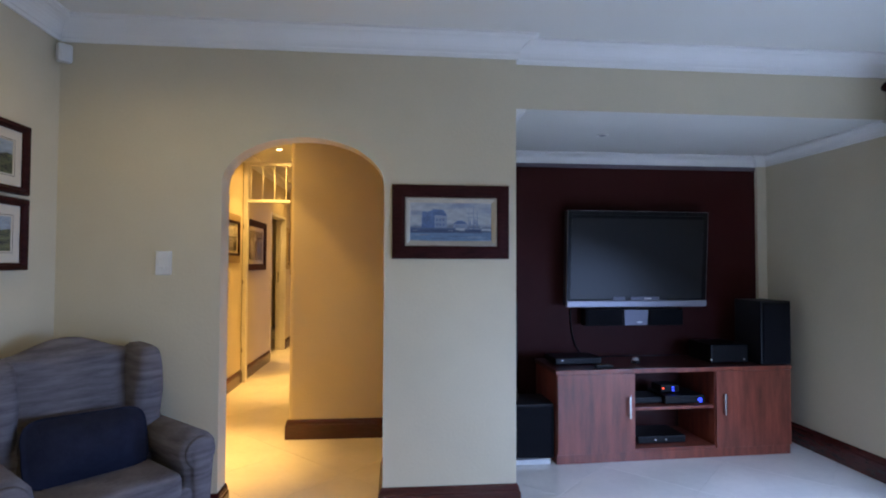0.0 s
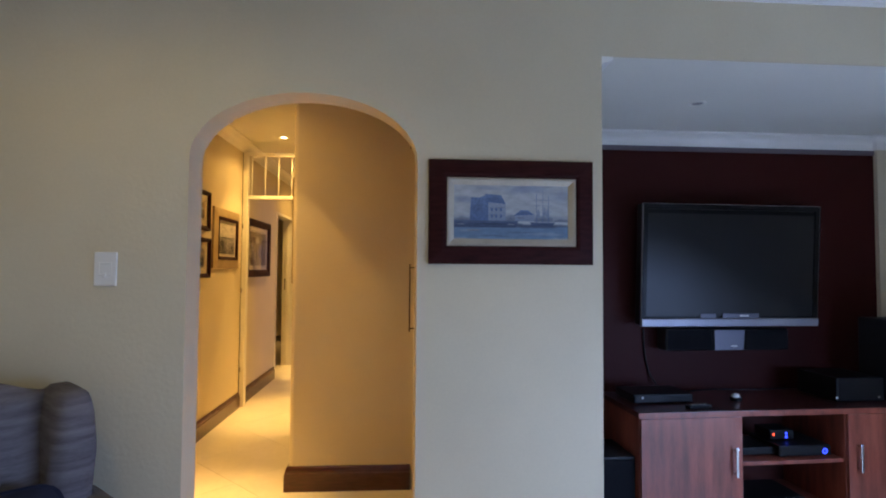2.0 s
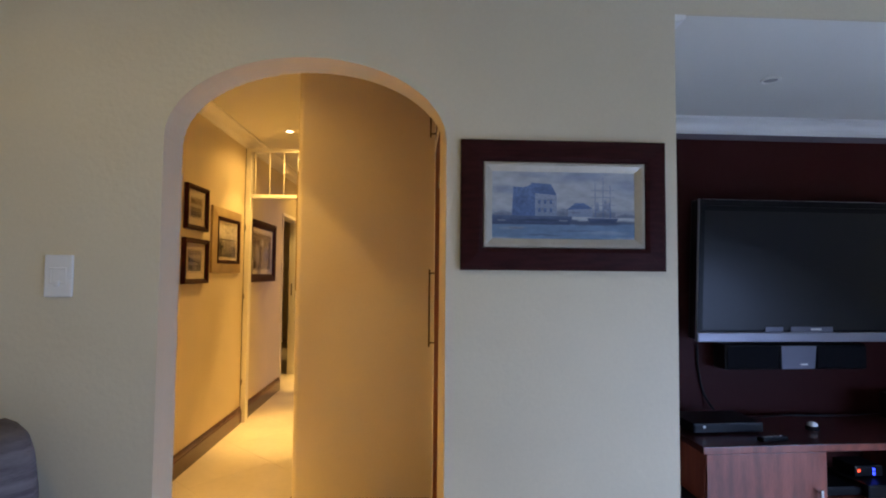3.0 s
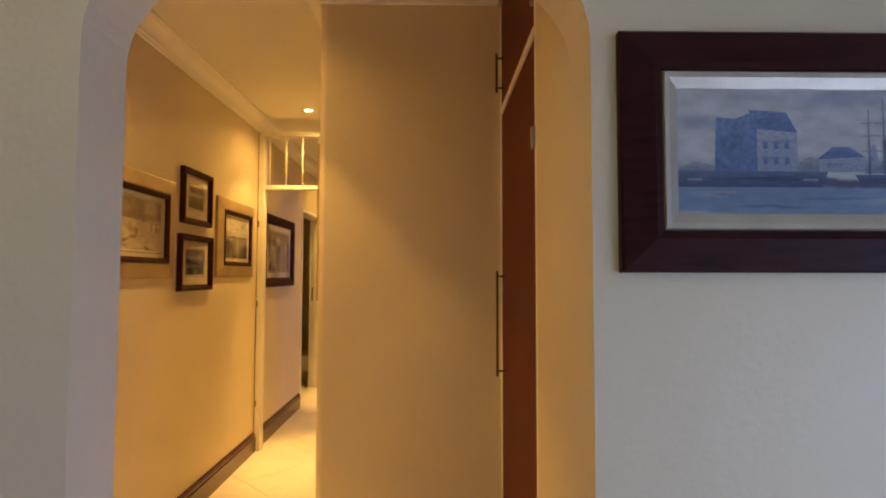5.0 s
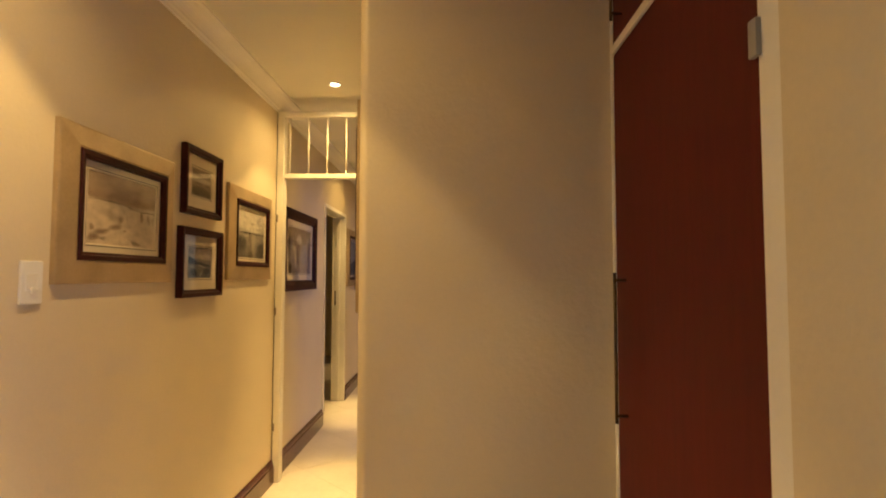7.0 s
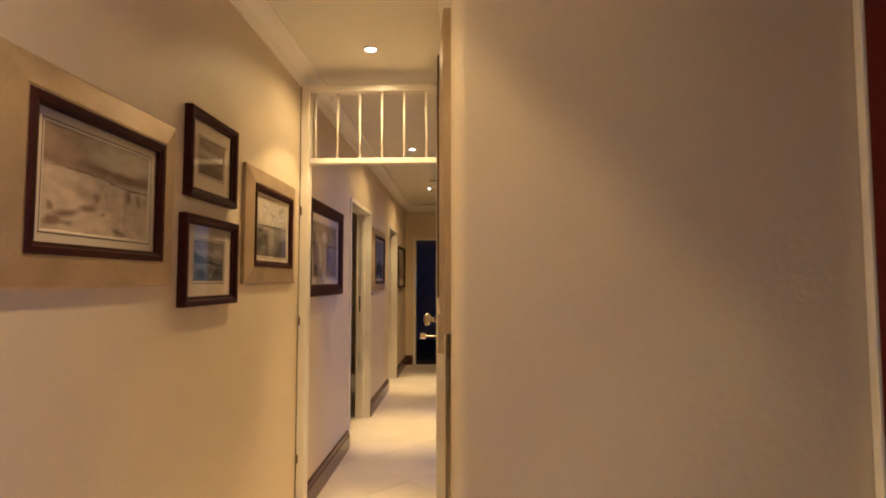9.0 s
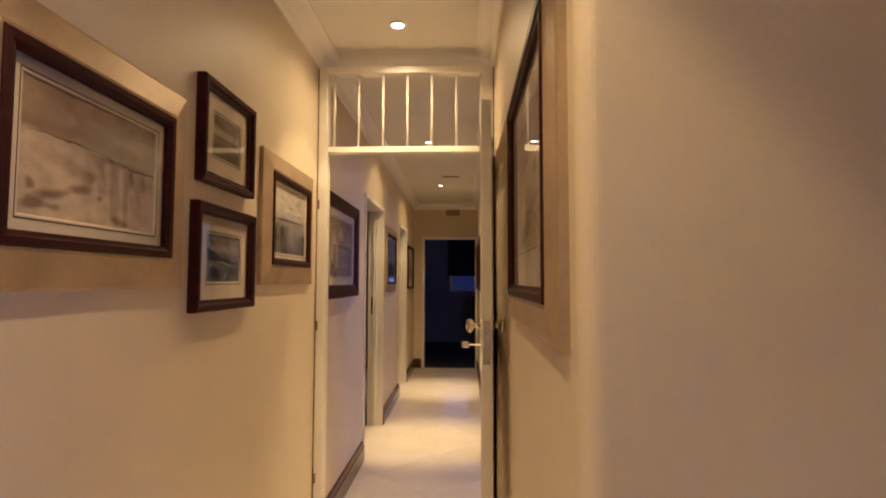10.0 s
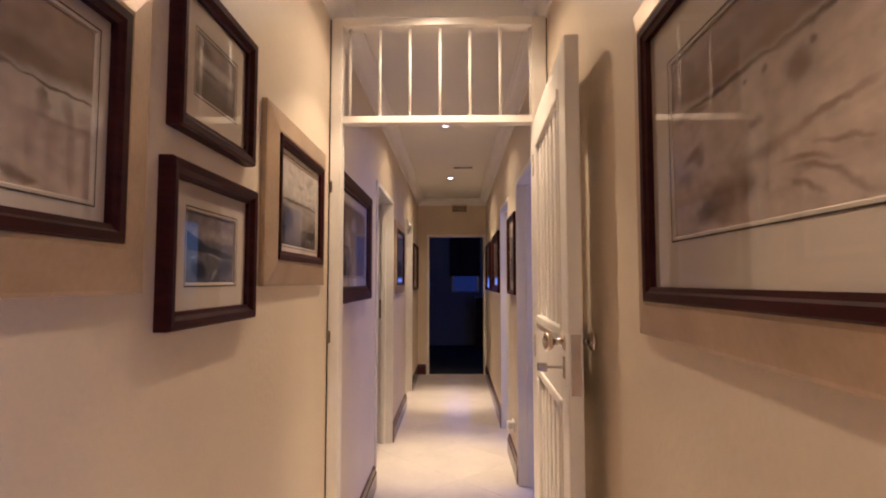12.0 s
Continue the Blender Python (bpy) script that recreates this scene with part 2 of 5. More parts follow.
def wash_material(name, low, high, washes, seed, wobble=0.055, grain=0.32):
    """A wash drawing: paper shaded from low to high, and soft-edged washes (u, v, half width, half height, turn, colour, strength, softness)."""
    m = bpy.data.materials.new(name)
    m.use_nodes = True
    nt = m.node_tree
    p = nt.nodes["Principled BSDF"]
    p.inputs["Roughness"].default_value, p.inputs["Specular IOR Level"].default_value = 0.8, 0.15

    def node(kind, **links):
        n = nt.nodes.new("ShaderNode" + kind)
        for key, v in links.items():
            nt.links.new(v, n.inputs[key])
        return n
    co = node("TexCoord").outputs["Generated"]
    shift = node("Mapping", Vector=co)
    shift.inputs["Location"].default_value = (seed * 3.1, seed * 1.7, seed * 2.3)
    paper = co
    for scale, amount in ((4.0, wobble), (17.0, wobble * 0.45)):
        n = node("TexNoise", Vector=shift.outputs[0])
        n.inputs["Scale"].default_value, n.inputs["Detail"].default_value = scale, 6
        mid = nt.nodes.new("ShaderNodeVectorMath")
        mid.operation = "MULTIPLY_ADD"
        mid.inputs[1].default_value = (2 * amount,) * 3
        mid.inputs[2].default_value = (-amount,) * 3
        nt.links.new(n.outputs["Color"], mid.inputs[0])
        add = nt.nodes.new("ShaderNodeVectorMath")
        nt.links.new(paper, add.inputs[0])
        nt.links.new(mid.outputs[0], add.inputs[1])
        paper = add.outputs[0]
    sep = node("SeparateXYZ", Vector=paper)
    ramp = node("ValToRGB", Fac=sep.outputs["Z"])
    ramp.color_ramp.elements[0].color, ramp.color_ramp.elements[1].color = (*low, 1), (*high, 1)
    out = ramp.outputs[0]
    for u, v, ru, rv, turn, colour, strength, soft in washes:
        mp = node("Mapping", Vector=paper)
        mp.vector_type = "TEXTURE"
        mp.inputs["Location"].default_value = (u, 0.5, v)
        mp.inputs["Rotation"].default_value = (0, radians(-turn), 0)
        mp.inputs["Scale"].default_value = (ru, 1000, rv)
        far = nt.nodes.new("ShaderNodeVectorMath")
        far.operation = "LENGTH"
        nt.links.new(mp.outputs[0], far.inputs[0])
        edge = node("MapRange", Value=far.outputs["Value"])
        edge.interpolation_type = "SMOOTHSTEP"
        edge.inputs["From Min"].default_value, edge.inputs["From Max"].default_value = 1.0 - soft, 1.0
        edge.inputs["To Min"].default_value, edge.inputs["To Max"].default_value = strength, 0.0
        mix = nt.nodes.new("ShaderNodeMix")
        mix.data_type = "RGBA"
        mix.inputs["B"].default_value = (*colour, 1)
        nt.links.new(edge.outputs[0], mix.inputs["Factor"])
        nt.links.new(out, mix.inputs["A"])
        out = mix.outputs["Result"]
    fine = node("TexNoise", Vector=shift.outputs[0])
    fine.inputs["Scale"].default_value, fine.inputs["Detail"].default_value = 11.0, 10
    tone = node("MapRange", Value=fine.outputs["Fac"])
    tone.inputs["From Min"].default_value, tone.inputs["From Max"].default_value = 0.3, 0.7
    tone.inputs["To Min"].default_value, tone.inputs["To Max"].default_value = 1.0 - grain, 1.0
    mul = nt.nodes.new("ShaderNodeMix")
    mul.data_type, mul.blend_type = "RGBA", "MULTIPLY"
    mul.inputs["Factor"].default_value = 1.0
    nt.links.new(out, mul.inputs["A"])
    nt.links.new(tone.outputs[0], mul.inputs["B"])
    nt.links.new(mul.outputs["Result"], p.inputs["Base Color"])
    return m


# ---- helpers of this scene ----
def finish(name, bm, mat, parent=None, label="", smooth=False):
    me = bpy.data.meshes.new(name)
    if len(bm.faces) > 1:
        bmesh.ops.recalc_face_normals(bm, faces=bm.faces[:])
    bm.to_mesh(me)
    bm.free()
    me.materials.append(mat)
    if smooth:
        for f in me.polygons:
            f.use_smooth = True
    ob = new(name, me)
    if parent:
        ob.parent = parent
    if label:
        tagged(ob, label)
    return ob


def part(name, bm, mat, parent, label="", smooth=False):
    return finish(name, bm, mat, parent, label, smooth)


def thing(name, m, label, category, group=""):
    ob = new(name)
    ob.empty_display_size = 0.1
    ob.matrix_basis = m
    return tagged(ob, label, category, group)


def structure(ob, label, category):
    return tagged(ob, label, category, kind="structure")


def box(x0, y0, z0, x1, y1, z1, bevel=0.0, seg=2, bm=None):
    own = bmesh.new()
    bmesh.ops.create_cube(own, size=1)
    for v in own.verts:
        v.co = Vector((x0 + (v.co.x + 0.5) * (x1 - x0), y0 + (v.co.y + 0.5) * (y1 - y0), z0 + (v.co.z + 0.5) * (z1 - z0)))
    if bevel:
        bmesh.ops.bevel(own, geom=own.edges[:], offset=bevel, segments=seg, profile=0.6, affect="EDGES", clamp_overlap=True)
    return join(bm, own)


def join(bm, own):
    if bm is None:
        return own
    me = bpy.data.meshes.new("join")
    own.to_mesh(me)
    own.free()
    bm.from_mesh(me)
    bpy.data.meshes.remove(me)
    return bm


def lathe(profile, m=Matrix(), n=20, bm=None):
    """profile: (radius, height) pairs turned round z, then moved by m."""
    own = bmesh.new()
    rings = []
    for r, h in profile:
        rings.append([own.verts.new(m @ Vector((r * math.cos(2 * math.pi * k / n), r * math.sin(2 * math.pi * k / n), h))) for k in range(n)])
    for a, b in zip(rings, rings[1:]):
        for k in range(n):
            own.faces.new((a[k], a[(k + 1) % n], b[(k + 1) % n], b[k]))
    own.faces.new(rings[0][::-1])
    own.faces.new(rings[-1])
    return join(bm, own)


def ring(w, h, profile, bm=None):
    """A mitred frame round a w by h rectangle in the xz plane; profile: (inset, how far to the front) pairs; the front is -y."""
    own = bmesh.new()
    loops = []
    for d, f in profile:
        loops.append([own.verts.new((sx * (w / 2 - d), -f, sz * (h / 2 - d))) for sx, sz in ((-1, -1), (1, -1), (1, 1), (-1, 1))])
    for a, b in zip(loops, loops[1:]):
        for k in range(4):
            own.faces.new((a[k], a[(k + 1) % 4], b[(k + 1) % 4], b[k]))
    return join(bm, own)


def sheet(w, h, f, bm=None):
    own = bmesh.new()
    own.faces.new([own.verts.new(c) for c in ((-w / 2, -f, -h / 2), (w / 2, -f, -h / 2), (w / 2, -f, h / 2), (-w / 2, -f, h / 2))])
    return join(bm, own)


def sweep(profile, path, closed=False):
    """A moulding along a path in plan; profile: (out from the wall, height) pairs; the room lies to the left of the path."""
    own = bmesh.new()
    n = len(path)
    rows = []
    for k, (x, y) in enumerate(path):
        dirs = []
        for a, b in ((k - 1, k), (k, k + 1)):
            if closed or (0 <= a and b < n):
                d = Vector((path[b % n][0] - path[a % n][0], path[b % n][1] - path[a % n][1]))
                dirs.append(d.normalized())
        norms = [Vector((-d.y, d.x)) for d in dirs]
        m = norms[0] if len(norms) == 1 else (norms[0] + norms[1]) / (1 + norms[0].dot(norms[1]))
        rows.append([own.verts.new((x + m.x * u, y + m.y * u, v)) for u, v in profile])
    last = n if closed else n - 1
    for k in range(last):
        a, b = rows[k], rows[(k + 1) % n]
        for i in range(len(profile)):
            j = (i + 1) % len(profile)
            own.faces.new((a[i], a[j], b[j], b[i]))
    if not closed:
        own.faces.new(rows[0])
        own.faces.new(rows[-1][::-1])
    return own


def slab(outline, thick, m):
    """A flat outline in local (x, z), extruded by thick along local +y, placed by m."""
    own = bmesh.new()
    f = own.faces.new([own.verts.new((x, 0, z)) for x, z in outline])
    out = bmesh.ops.extrude_face_region(own, geom=[f])
    for v in out["geom"]:
        if isinstance(v, bmesh.types.BMVert):
            v.co.y += thick
    bmesh.ops.triangulate(own, faces=[f for f in own.faces if len(f.verts) > 4])
    bmesh.ops.transform(own, matrix=m, verts=own.verts[:])
    return own


SKIRT = [(0.0, 0.0), (0.022, 0.0), (0.022, 0.118), (0.016, 0.126), (0.016, 0.134), (0.011, 0.150), (0.004, 0.160), (0.0, 0.160)]


def cove(top, drop=0.115, out=0.105):
    p = [(0.0, top), (0.0, top - drop), (0.010, top - drop), (0.012, top - drop + 0.018)]
    for k in range(7):
        a = k / 6 * math.pi / 2
        p.append((0.016 + (out - 0.032) * (1 - math.cos(a)), top - drop + 0.022 + (drop - 0.044) * math.sin(a)))
    return p + [(out - 0.012, top - 0.018), (out, top - 0.014), (out, top)]


# ---- large structure ----
bm = slab([(XL - 0.15, 0), (AL, 0), (AL, ASPR)]
          + [((AL + AR) / 2 - (AR - AL) / 2 * math.cos(math.pi * k / 28), ASPR + (ATOP - ASPR) * math.sin(math.pi * k / 28)) for k in range(1, 28)]
          + [(AR, ASPR), (AR, 0), (XP, 0), (XP, ZC), (XL - 0.15, ZC)], YB - YA, pose(0, YA, 0))
structure(finish("wall_arch", bm, PLASTER), "cream textured plaster wall with arched opening", "wall")

# pier between arch and alcove, the cupboard's housing and the side walls
structure(finish("wall_pier", box(AR, YB, 0, XP, 3.50, ZC), PLASTER), "cream plaster pier beside the alcove", "wall")
structure(finish("wall_pier_back", box(0.635, 3.50, 0, XP, YR, ZC), PLASTER), "cream plaster side of the alcove", "wall")
D1, D2 = (7.70, 8.68), (9.98, 10.80)
R1, R2 = (6.92, 7.765), (8.45, 9.16)
ZD = 2.07


def comb(u0, u1, top, gaps):
    pts = [(u0, 0)]
    for a, b, z in gaps:
        pts += [(a, 0), (a, z), (b, z), (b, 0)]
    return pts + [(u1, 0), (u1, top), (u0, top)]


structure(finish("wall_left", slab(comb(YBACK, EY + 0.13, ZC, [(*D1, ZD), (*D2, ZD)]), 0.13, pose(XL, 0, 0, 0, 0, 90)), PLASTER), "long cream plaster wall with two doorways", "wall")
bend = [(XC + 0.032 * (1 - math.cos(a * math.pi / 16)), CY + 0.032 * (1 - math.sin(a * math.pi / 16))) for a in range(9)]
bm = bmesh.new()
low = [bm.verts.new((x, y, 0)) for x, y in bend + [(0.62, CY), (0.62, CY + 0.11), (XR + 0.11, CY + 0.11), (XR + 0.11, TY + 0.05), (XR, TY + 0.05)]]
high = [bm.verts.new((v.co.x, v.co.y, ZC)) for v in low]
for k in range(len(low)):
    j = (k + 1) % len(low)
    bm.faces.new((low[k], low[j], high[j], high[k]))
bm.faces.new(high)
bm.faces.new(low[::-1])
bmesh.ops.recalc_face_normals(bm, faces=bm.faces[:])
structure(finish("wall_corridor", bm, PLASTER), "cream plaster corridor wall with rounded corner", "wall")
structure(finish("wall_corridor_far", slab(comb(TY + 0.05, EY + 0.13, ZC, [(*R1, ZD), (*R2, ZD)]), 0.12, pose(xd(0) + 0.12, 0, 0, 0, 0, 90 - 0.458)), PLASTER), "cream plaster corridor wall with two doorways", "wall")
ED = (-1.55, -0.735, 2.045)
structure(finish("wall_end", slab([(XL, 0), (ED[0], 0), (ED[0], ED[2]), (ED[1], ED[2]), (ED[1], 0), (xd(EY), 0), (xd(EY), ZC), (XL, ZC)], 0.13, pose(0, EY, 0)), PLASTER), "cream plaster end wall with doorway", "wall")
structure(finish("wall_feature", box(XP, YR, 0, XA + 0.15, YR + 0.12, ZC), REDWALL), "dark red painted feature wall", "wall")
GD = (-1.75, 2.45, 2.06)
structure(finish("wall_right", slab(comb(YBACK, YR, ZC, [GD]), 0.15, pose(XA + 0.15, 0, 0, 0, 0, 90)), PLASTER), "cream plaster wall with garden door", "wall")
structure(finish("wall_nib", box(XN, YN, 0, XA, YR, ZS), PLASTER), "narrow cream plaster nib beside the red wall", "wall")
structure(finish("wall_back", box(XL - 0.13, YBACK - 0.12, 0, XA + 0.15, YBACK, ZC), PLASTER), "plain cream plaster wall", "wall")
bulk = box(XP, 3.09, ZS + 0.052, XA, 3.22, ZC)
box(XP, 3.09, ZS, XA, 3.098, ZS + 0.052, bm=bulk)
structure(finish("bulkhead", bulk, PLASTER), "cream plaster bulkhead over the alcove", "bulkhead")
structure(finish("ceiling_alcove", box(XP, 3.099, ZS, XA, YR, ZS + 0.05), CEILING), "white painted alcove ceiling", "ceiling")
structure(finish("ceiling", box(XL - 0.13, YBACK - 0.12, ZC, XA + 0.15, EY + 3.6, ZC + 0.1), CEILING), "off-white painted ceiling", "ceiling")
structure(finish("floor_side", box(-4.6, 6.6, -0.12, XL - 0.13, EY + 0.1, 0.004), GROUT), "plain floor of the side rooms", "floor")
structure(finish("floor", box(XL - 0.13, YBACK - 0.12, -0.12, XA + 0.15, EY + 3.6, FZ - 0.0015), GROUT), "tile grout bed of the floor", "floor")
structure(finish("ground", box(-60, -60, -0.3, 60, 60, -0.14), GARDEN), "green garden lawn", "ground")

# fillet under the alcove cornice, its shade put into the colour
structure(finish("trim_feature", box(XP + 0.001, YR - 0.012, ZS - 0.114, XN - 0.001, YR - 0.001, ZS - 0.083, 0.002), SHADEDTRIM), "white strip over the red wall, coloured as in shade", "trim")

# rooms beyond the doorways
structure(finish("wall_side_rooms", box(-4.6, 6.6, 0, -4.5, EY + 0.1, ZC), PLASTER), "plain wall of the side rooms", "wall")
structure(finish("wall_side_near", box(-4.5, 6.6, 0, XL - 0.13, 6.7, ZC), PLASTER), "plain wall of the side rooms", "wall")
structure(finish("wall_side_far", box(-4.5, EY, 0, XL - 0.13, EY + 0.1, ZC), PLASTER), "plain wall of the side rooms", "wall")
structure(finish("ceiling_side", box(-4.6, 6.6, ZC, XL - 0.13, EY + 0.1, ZC + 0.1), CEILING), "plain ceiling of the side rooms", "ceiling")
structure(finish("wall_east_rooms", slab([(5.0, 0), (EY, 0), (EY, ZC), (5.0, ZC)], 0.1, pose(2.2, 0, 0, 0, 0, 90)), PLASTER), "plain wall of the side rooms", "wall")
structure(finish("wall_east_near", box(XR + 0.13, 5.0, 0, 2.1, 5.1, ZC), PLASTER), "plain wall of the side rooms", "wall")
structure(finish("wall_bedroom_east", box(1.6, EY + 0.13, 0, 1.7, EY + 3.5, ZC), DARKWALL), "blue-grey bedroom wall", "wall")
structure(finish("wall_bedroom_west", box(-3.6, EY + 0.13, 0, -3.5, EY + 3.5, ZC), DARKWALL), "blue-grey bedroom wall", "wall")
structure(finish("ceiling_bedroom", box(-3.6, EY + 0.13, ZC, XL - 0.13, EY + 3.6, ZC + 0.1), CEILING), "plain bedroom ceiling", "ceiling")
BW = (-1.22, -0.64, 1.17, 2.3)
bm = box(-3.6, EY + 3.5, 0, BW[0], EY + 3.6, ZC)
for b in ((BW[1], 0, 1.7, ZC), (BW[0], 0, BW[1], BW[2]), (BW[0], BW[3], BW[1], ZC)):
    box(b[0], EY + 3.5, b[1], b[2], EY + 3.6, b[3], bm=bm)
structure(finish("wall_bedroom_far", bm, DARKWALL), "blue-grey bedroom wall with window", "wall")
structure(finish("floor_bedroom_bed", box(-3.6, EY + 0.13, -0.12, XL - 0.13, EY + 3.6, 0.0), GROUT), "bedroom floor screed", "floor")
structure(finish("floor_bedroom", box(-3.5, EY + 0.03, -0.01, 1.6, EY + 3.5, FZ + 0.004), CARPET), "navy bedroom carpet", "floor")

# mouldings
W_IN = [(XP, YA), (XL, YA), (XL, YBACK), (XA, YBACK), (XA, 3.09), (XP, 3.09)]
structure(finish("cornice_lounge", sweep(cove(ZC), W_IN, True), MOULD), "white coved plaster cornice", "trim")
structure(finish("cornice_alcove", sweep(cove(ZS, 0.082, 0.075), [(XA, 3.10), (XA, YN), (XN, YN), (XN, YR), (XP, YR), (XP, 3.092)]), MOULD), "white coved alcove cornice", "trim")
structure(finish("cornice_hall", sweep(cove(ZC, 0.10, 0.09), [(XL, TY), (XL, YB), (AR, YB), (AR, CY), (XC, CY), (XR, TY + 0.05)]), MOULD), "white coved hall cornice", "trim")
structure(finish("cornice_corridor", sweep(cove(ZC, 0.10, 0.09), [(xd(TY), TY + 0.052), (xd(EY), EY), (XL, EY), (XL, TY + 0.0005)]), MOULD), "white coved corridor cornice", "trim")


def skirting(path):
    structure(finish("baseboard", sweep(SKIRT, path), SKIRTING), "dark mahogany skirting board with moulded top", "baseboard")


skirting([(AL, YB), (AL, YA), (XL, YA), (XL, YBACK)])
skirting([(XP, YR), (XP, YA), (AR, YA), (AR, 3.50)])
skirting([(XA, 2.42), (XA, YN), (XN, YN), (XN, YR), (XP, YR)])
skirting([(XL, TY), (XL, YB), (AL, YB)])
skirting([(-0.05, CY), (XC, CY), (XR, TY - 0.034)])
skirting([(XL, D1[0] - 0.02), (XL, TY + 0.06)])
skirting([(XL, D2[0] - 0.02), (XL, D1[1])])
skirting([(ED[0] - 0.04, EY), (XL, EY), (XL, D2[1])])
skirting([(xd(R1[1]), R1[1]), (xd(R2[0]), R2[0])])
skirting([(xd(R2[1]), R2[1]), (xd(EY), EY)])


# ---- doorways ----
def door_frame(name, y0, y1, z, face, side, label):
    """A painted lining in a corridor doorway. side: +1 where the wall lies towards -x, -1 where it lies towards +x."""
    ob = new(name)
    ob.location = (face, (y0 + y1) / 2, 0)
    structure(ob, label, "door frame")
    h = (y1 - y0) / 2
    for a, b in ((-h - 0.004, -h + 0.03), (h - 0.03, h + 0.004)):
        xs = sorted((side * 0.012, -side * 0.135))
        part("jamb", box(xs[0], a, 0, xs[1], b, z, 0.004), WHITE, ob)
        xs = sorted((-side * 0.05, -side * 0.09))
        part("door_stop", box(xs[0], -h + 0.028 if a < 0 else h - 0.044, 0, xs[1], -h + 0.044 if a < 0 else h - 0.028, z - 0.03, 0.003), WHITE, ob)
    xs = sorted((side * 0.012, -side * 0.135))
    part("head", box(xs[0], -h + 0.03, z - 0.03, xs[1], h - 0.03, z + 0.004, 0.004), WHITE, ob)
    xs = sorted((-side * 0.055, -side * 0.105))
    part("strike_plate", box(xs[0], h - 0.0335, 1.06, xs[1], h - 0.0295, 1.22, 0.001), BRONZE, ob, "dark metal strike plate")
    return ob


door_frame("door_1", *D1, ZD, XL, 1, "white painted doorway lining in the corridor wall")
door_frame("door_2", *D2, ZD, XL, 1, "white painted doorway lining in the corridor wall")
door_frame("door_3", *R1, ZD, xd(7.45), -1, "white painted doorway lit by violet daylight")
door_frame("door_4", *R2, ZD, xd(9.0), -1, "white painted doorway lining in the corridor wall")
end_door = structure(new("door_5"), "white painted doorway into the dark bedroom", "door frame")
end_door.location = (0, EY, 0)
for a, b in ((ED[0] - 0.03, ED[0] + 0.004), (ED[1] - 0.004, ED[1] + 0.03)):
    part("jamb", box(a, -0.014, 0, b, 0.13, ED[2] + 0.03, 0.004), WHITE, end_door)
part("head", box(ED[0] + 0.004, -0.014, ED[2] - 0.004, ED[1] - 0.004, 0.13, ED[2] + 0.03, 0.004), WHITE, end_door)

# trellis frame across the corridor, with its open door
trellis = thing("trellis_frame", pose(0, TY, 0), "white painted door frame with barred fanlight across the corridor", "door frame")
part("post", box(XL + 0.006, -0.03, 0, -1.660, 0.045, 2.512, 0.004), WHITE, trellis)
part("post", box(-0.846, -0.03, 0, XR - 0.006, 0.045, 2.512, 0.004), WHITE, trellis)
part("top_rail", box(-1.660, -0.03, 2.476, -0.846, 0.045, 2.512, 0.004), WHITE, trellis)
part("middle_rail", box(-1.660, -0.012, 2.054, -0.846, 0.045, 2.085, 0.003), WHITE, trellis)
for k in range(-3, 4):
    x = -1.240 + 0.1305 * k
    part("bar", lathe([(0.0065, 2.08), (0.0065, 2.49)], pose(x, 0.01, 0), 10), WHITE, trellis, smooth=True)
for z in (0.35, 1.12, 1.75):
    part("hinge", box(XL + 0.010, -0.034, z, XL + 0.017, -0.029, z + 0.05, 0.001), BRONZE, trellis)
# dark strips imitate the shade in the gaps between posts and walls
for x in (XL + 0.003, XR - 0.003):
    part("gap_shade_strip", box(x - 0.0025, -0.02, 0, x + 0.0025, 0.04, 2.508), BLACKWOOD, trellis, "dark strip imitating the shade in the gap")


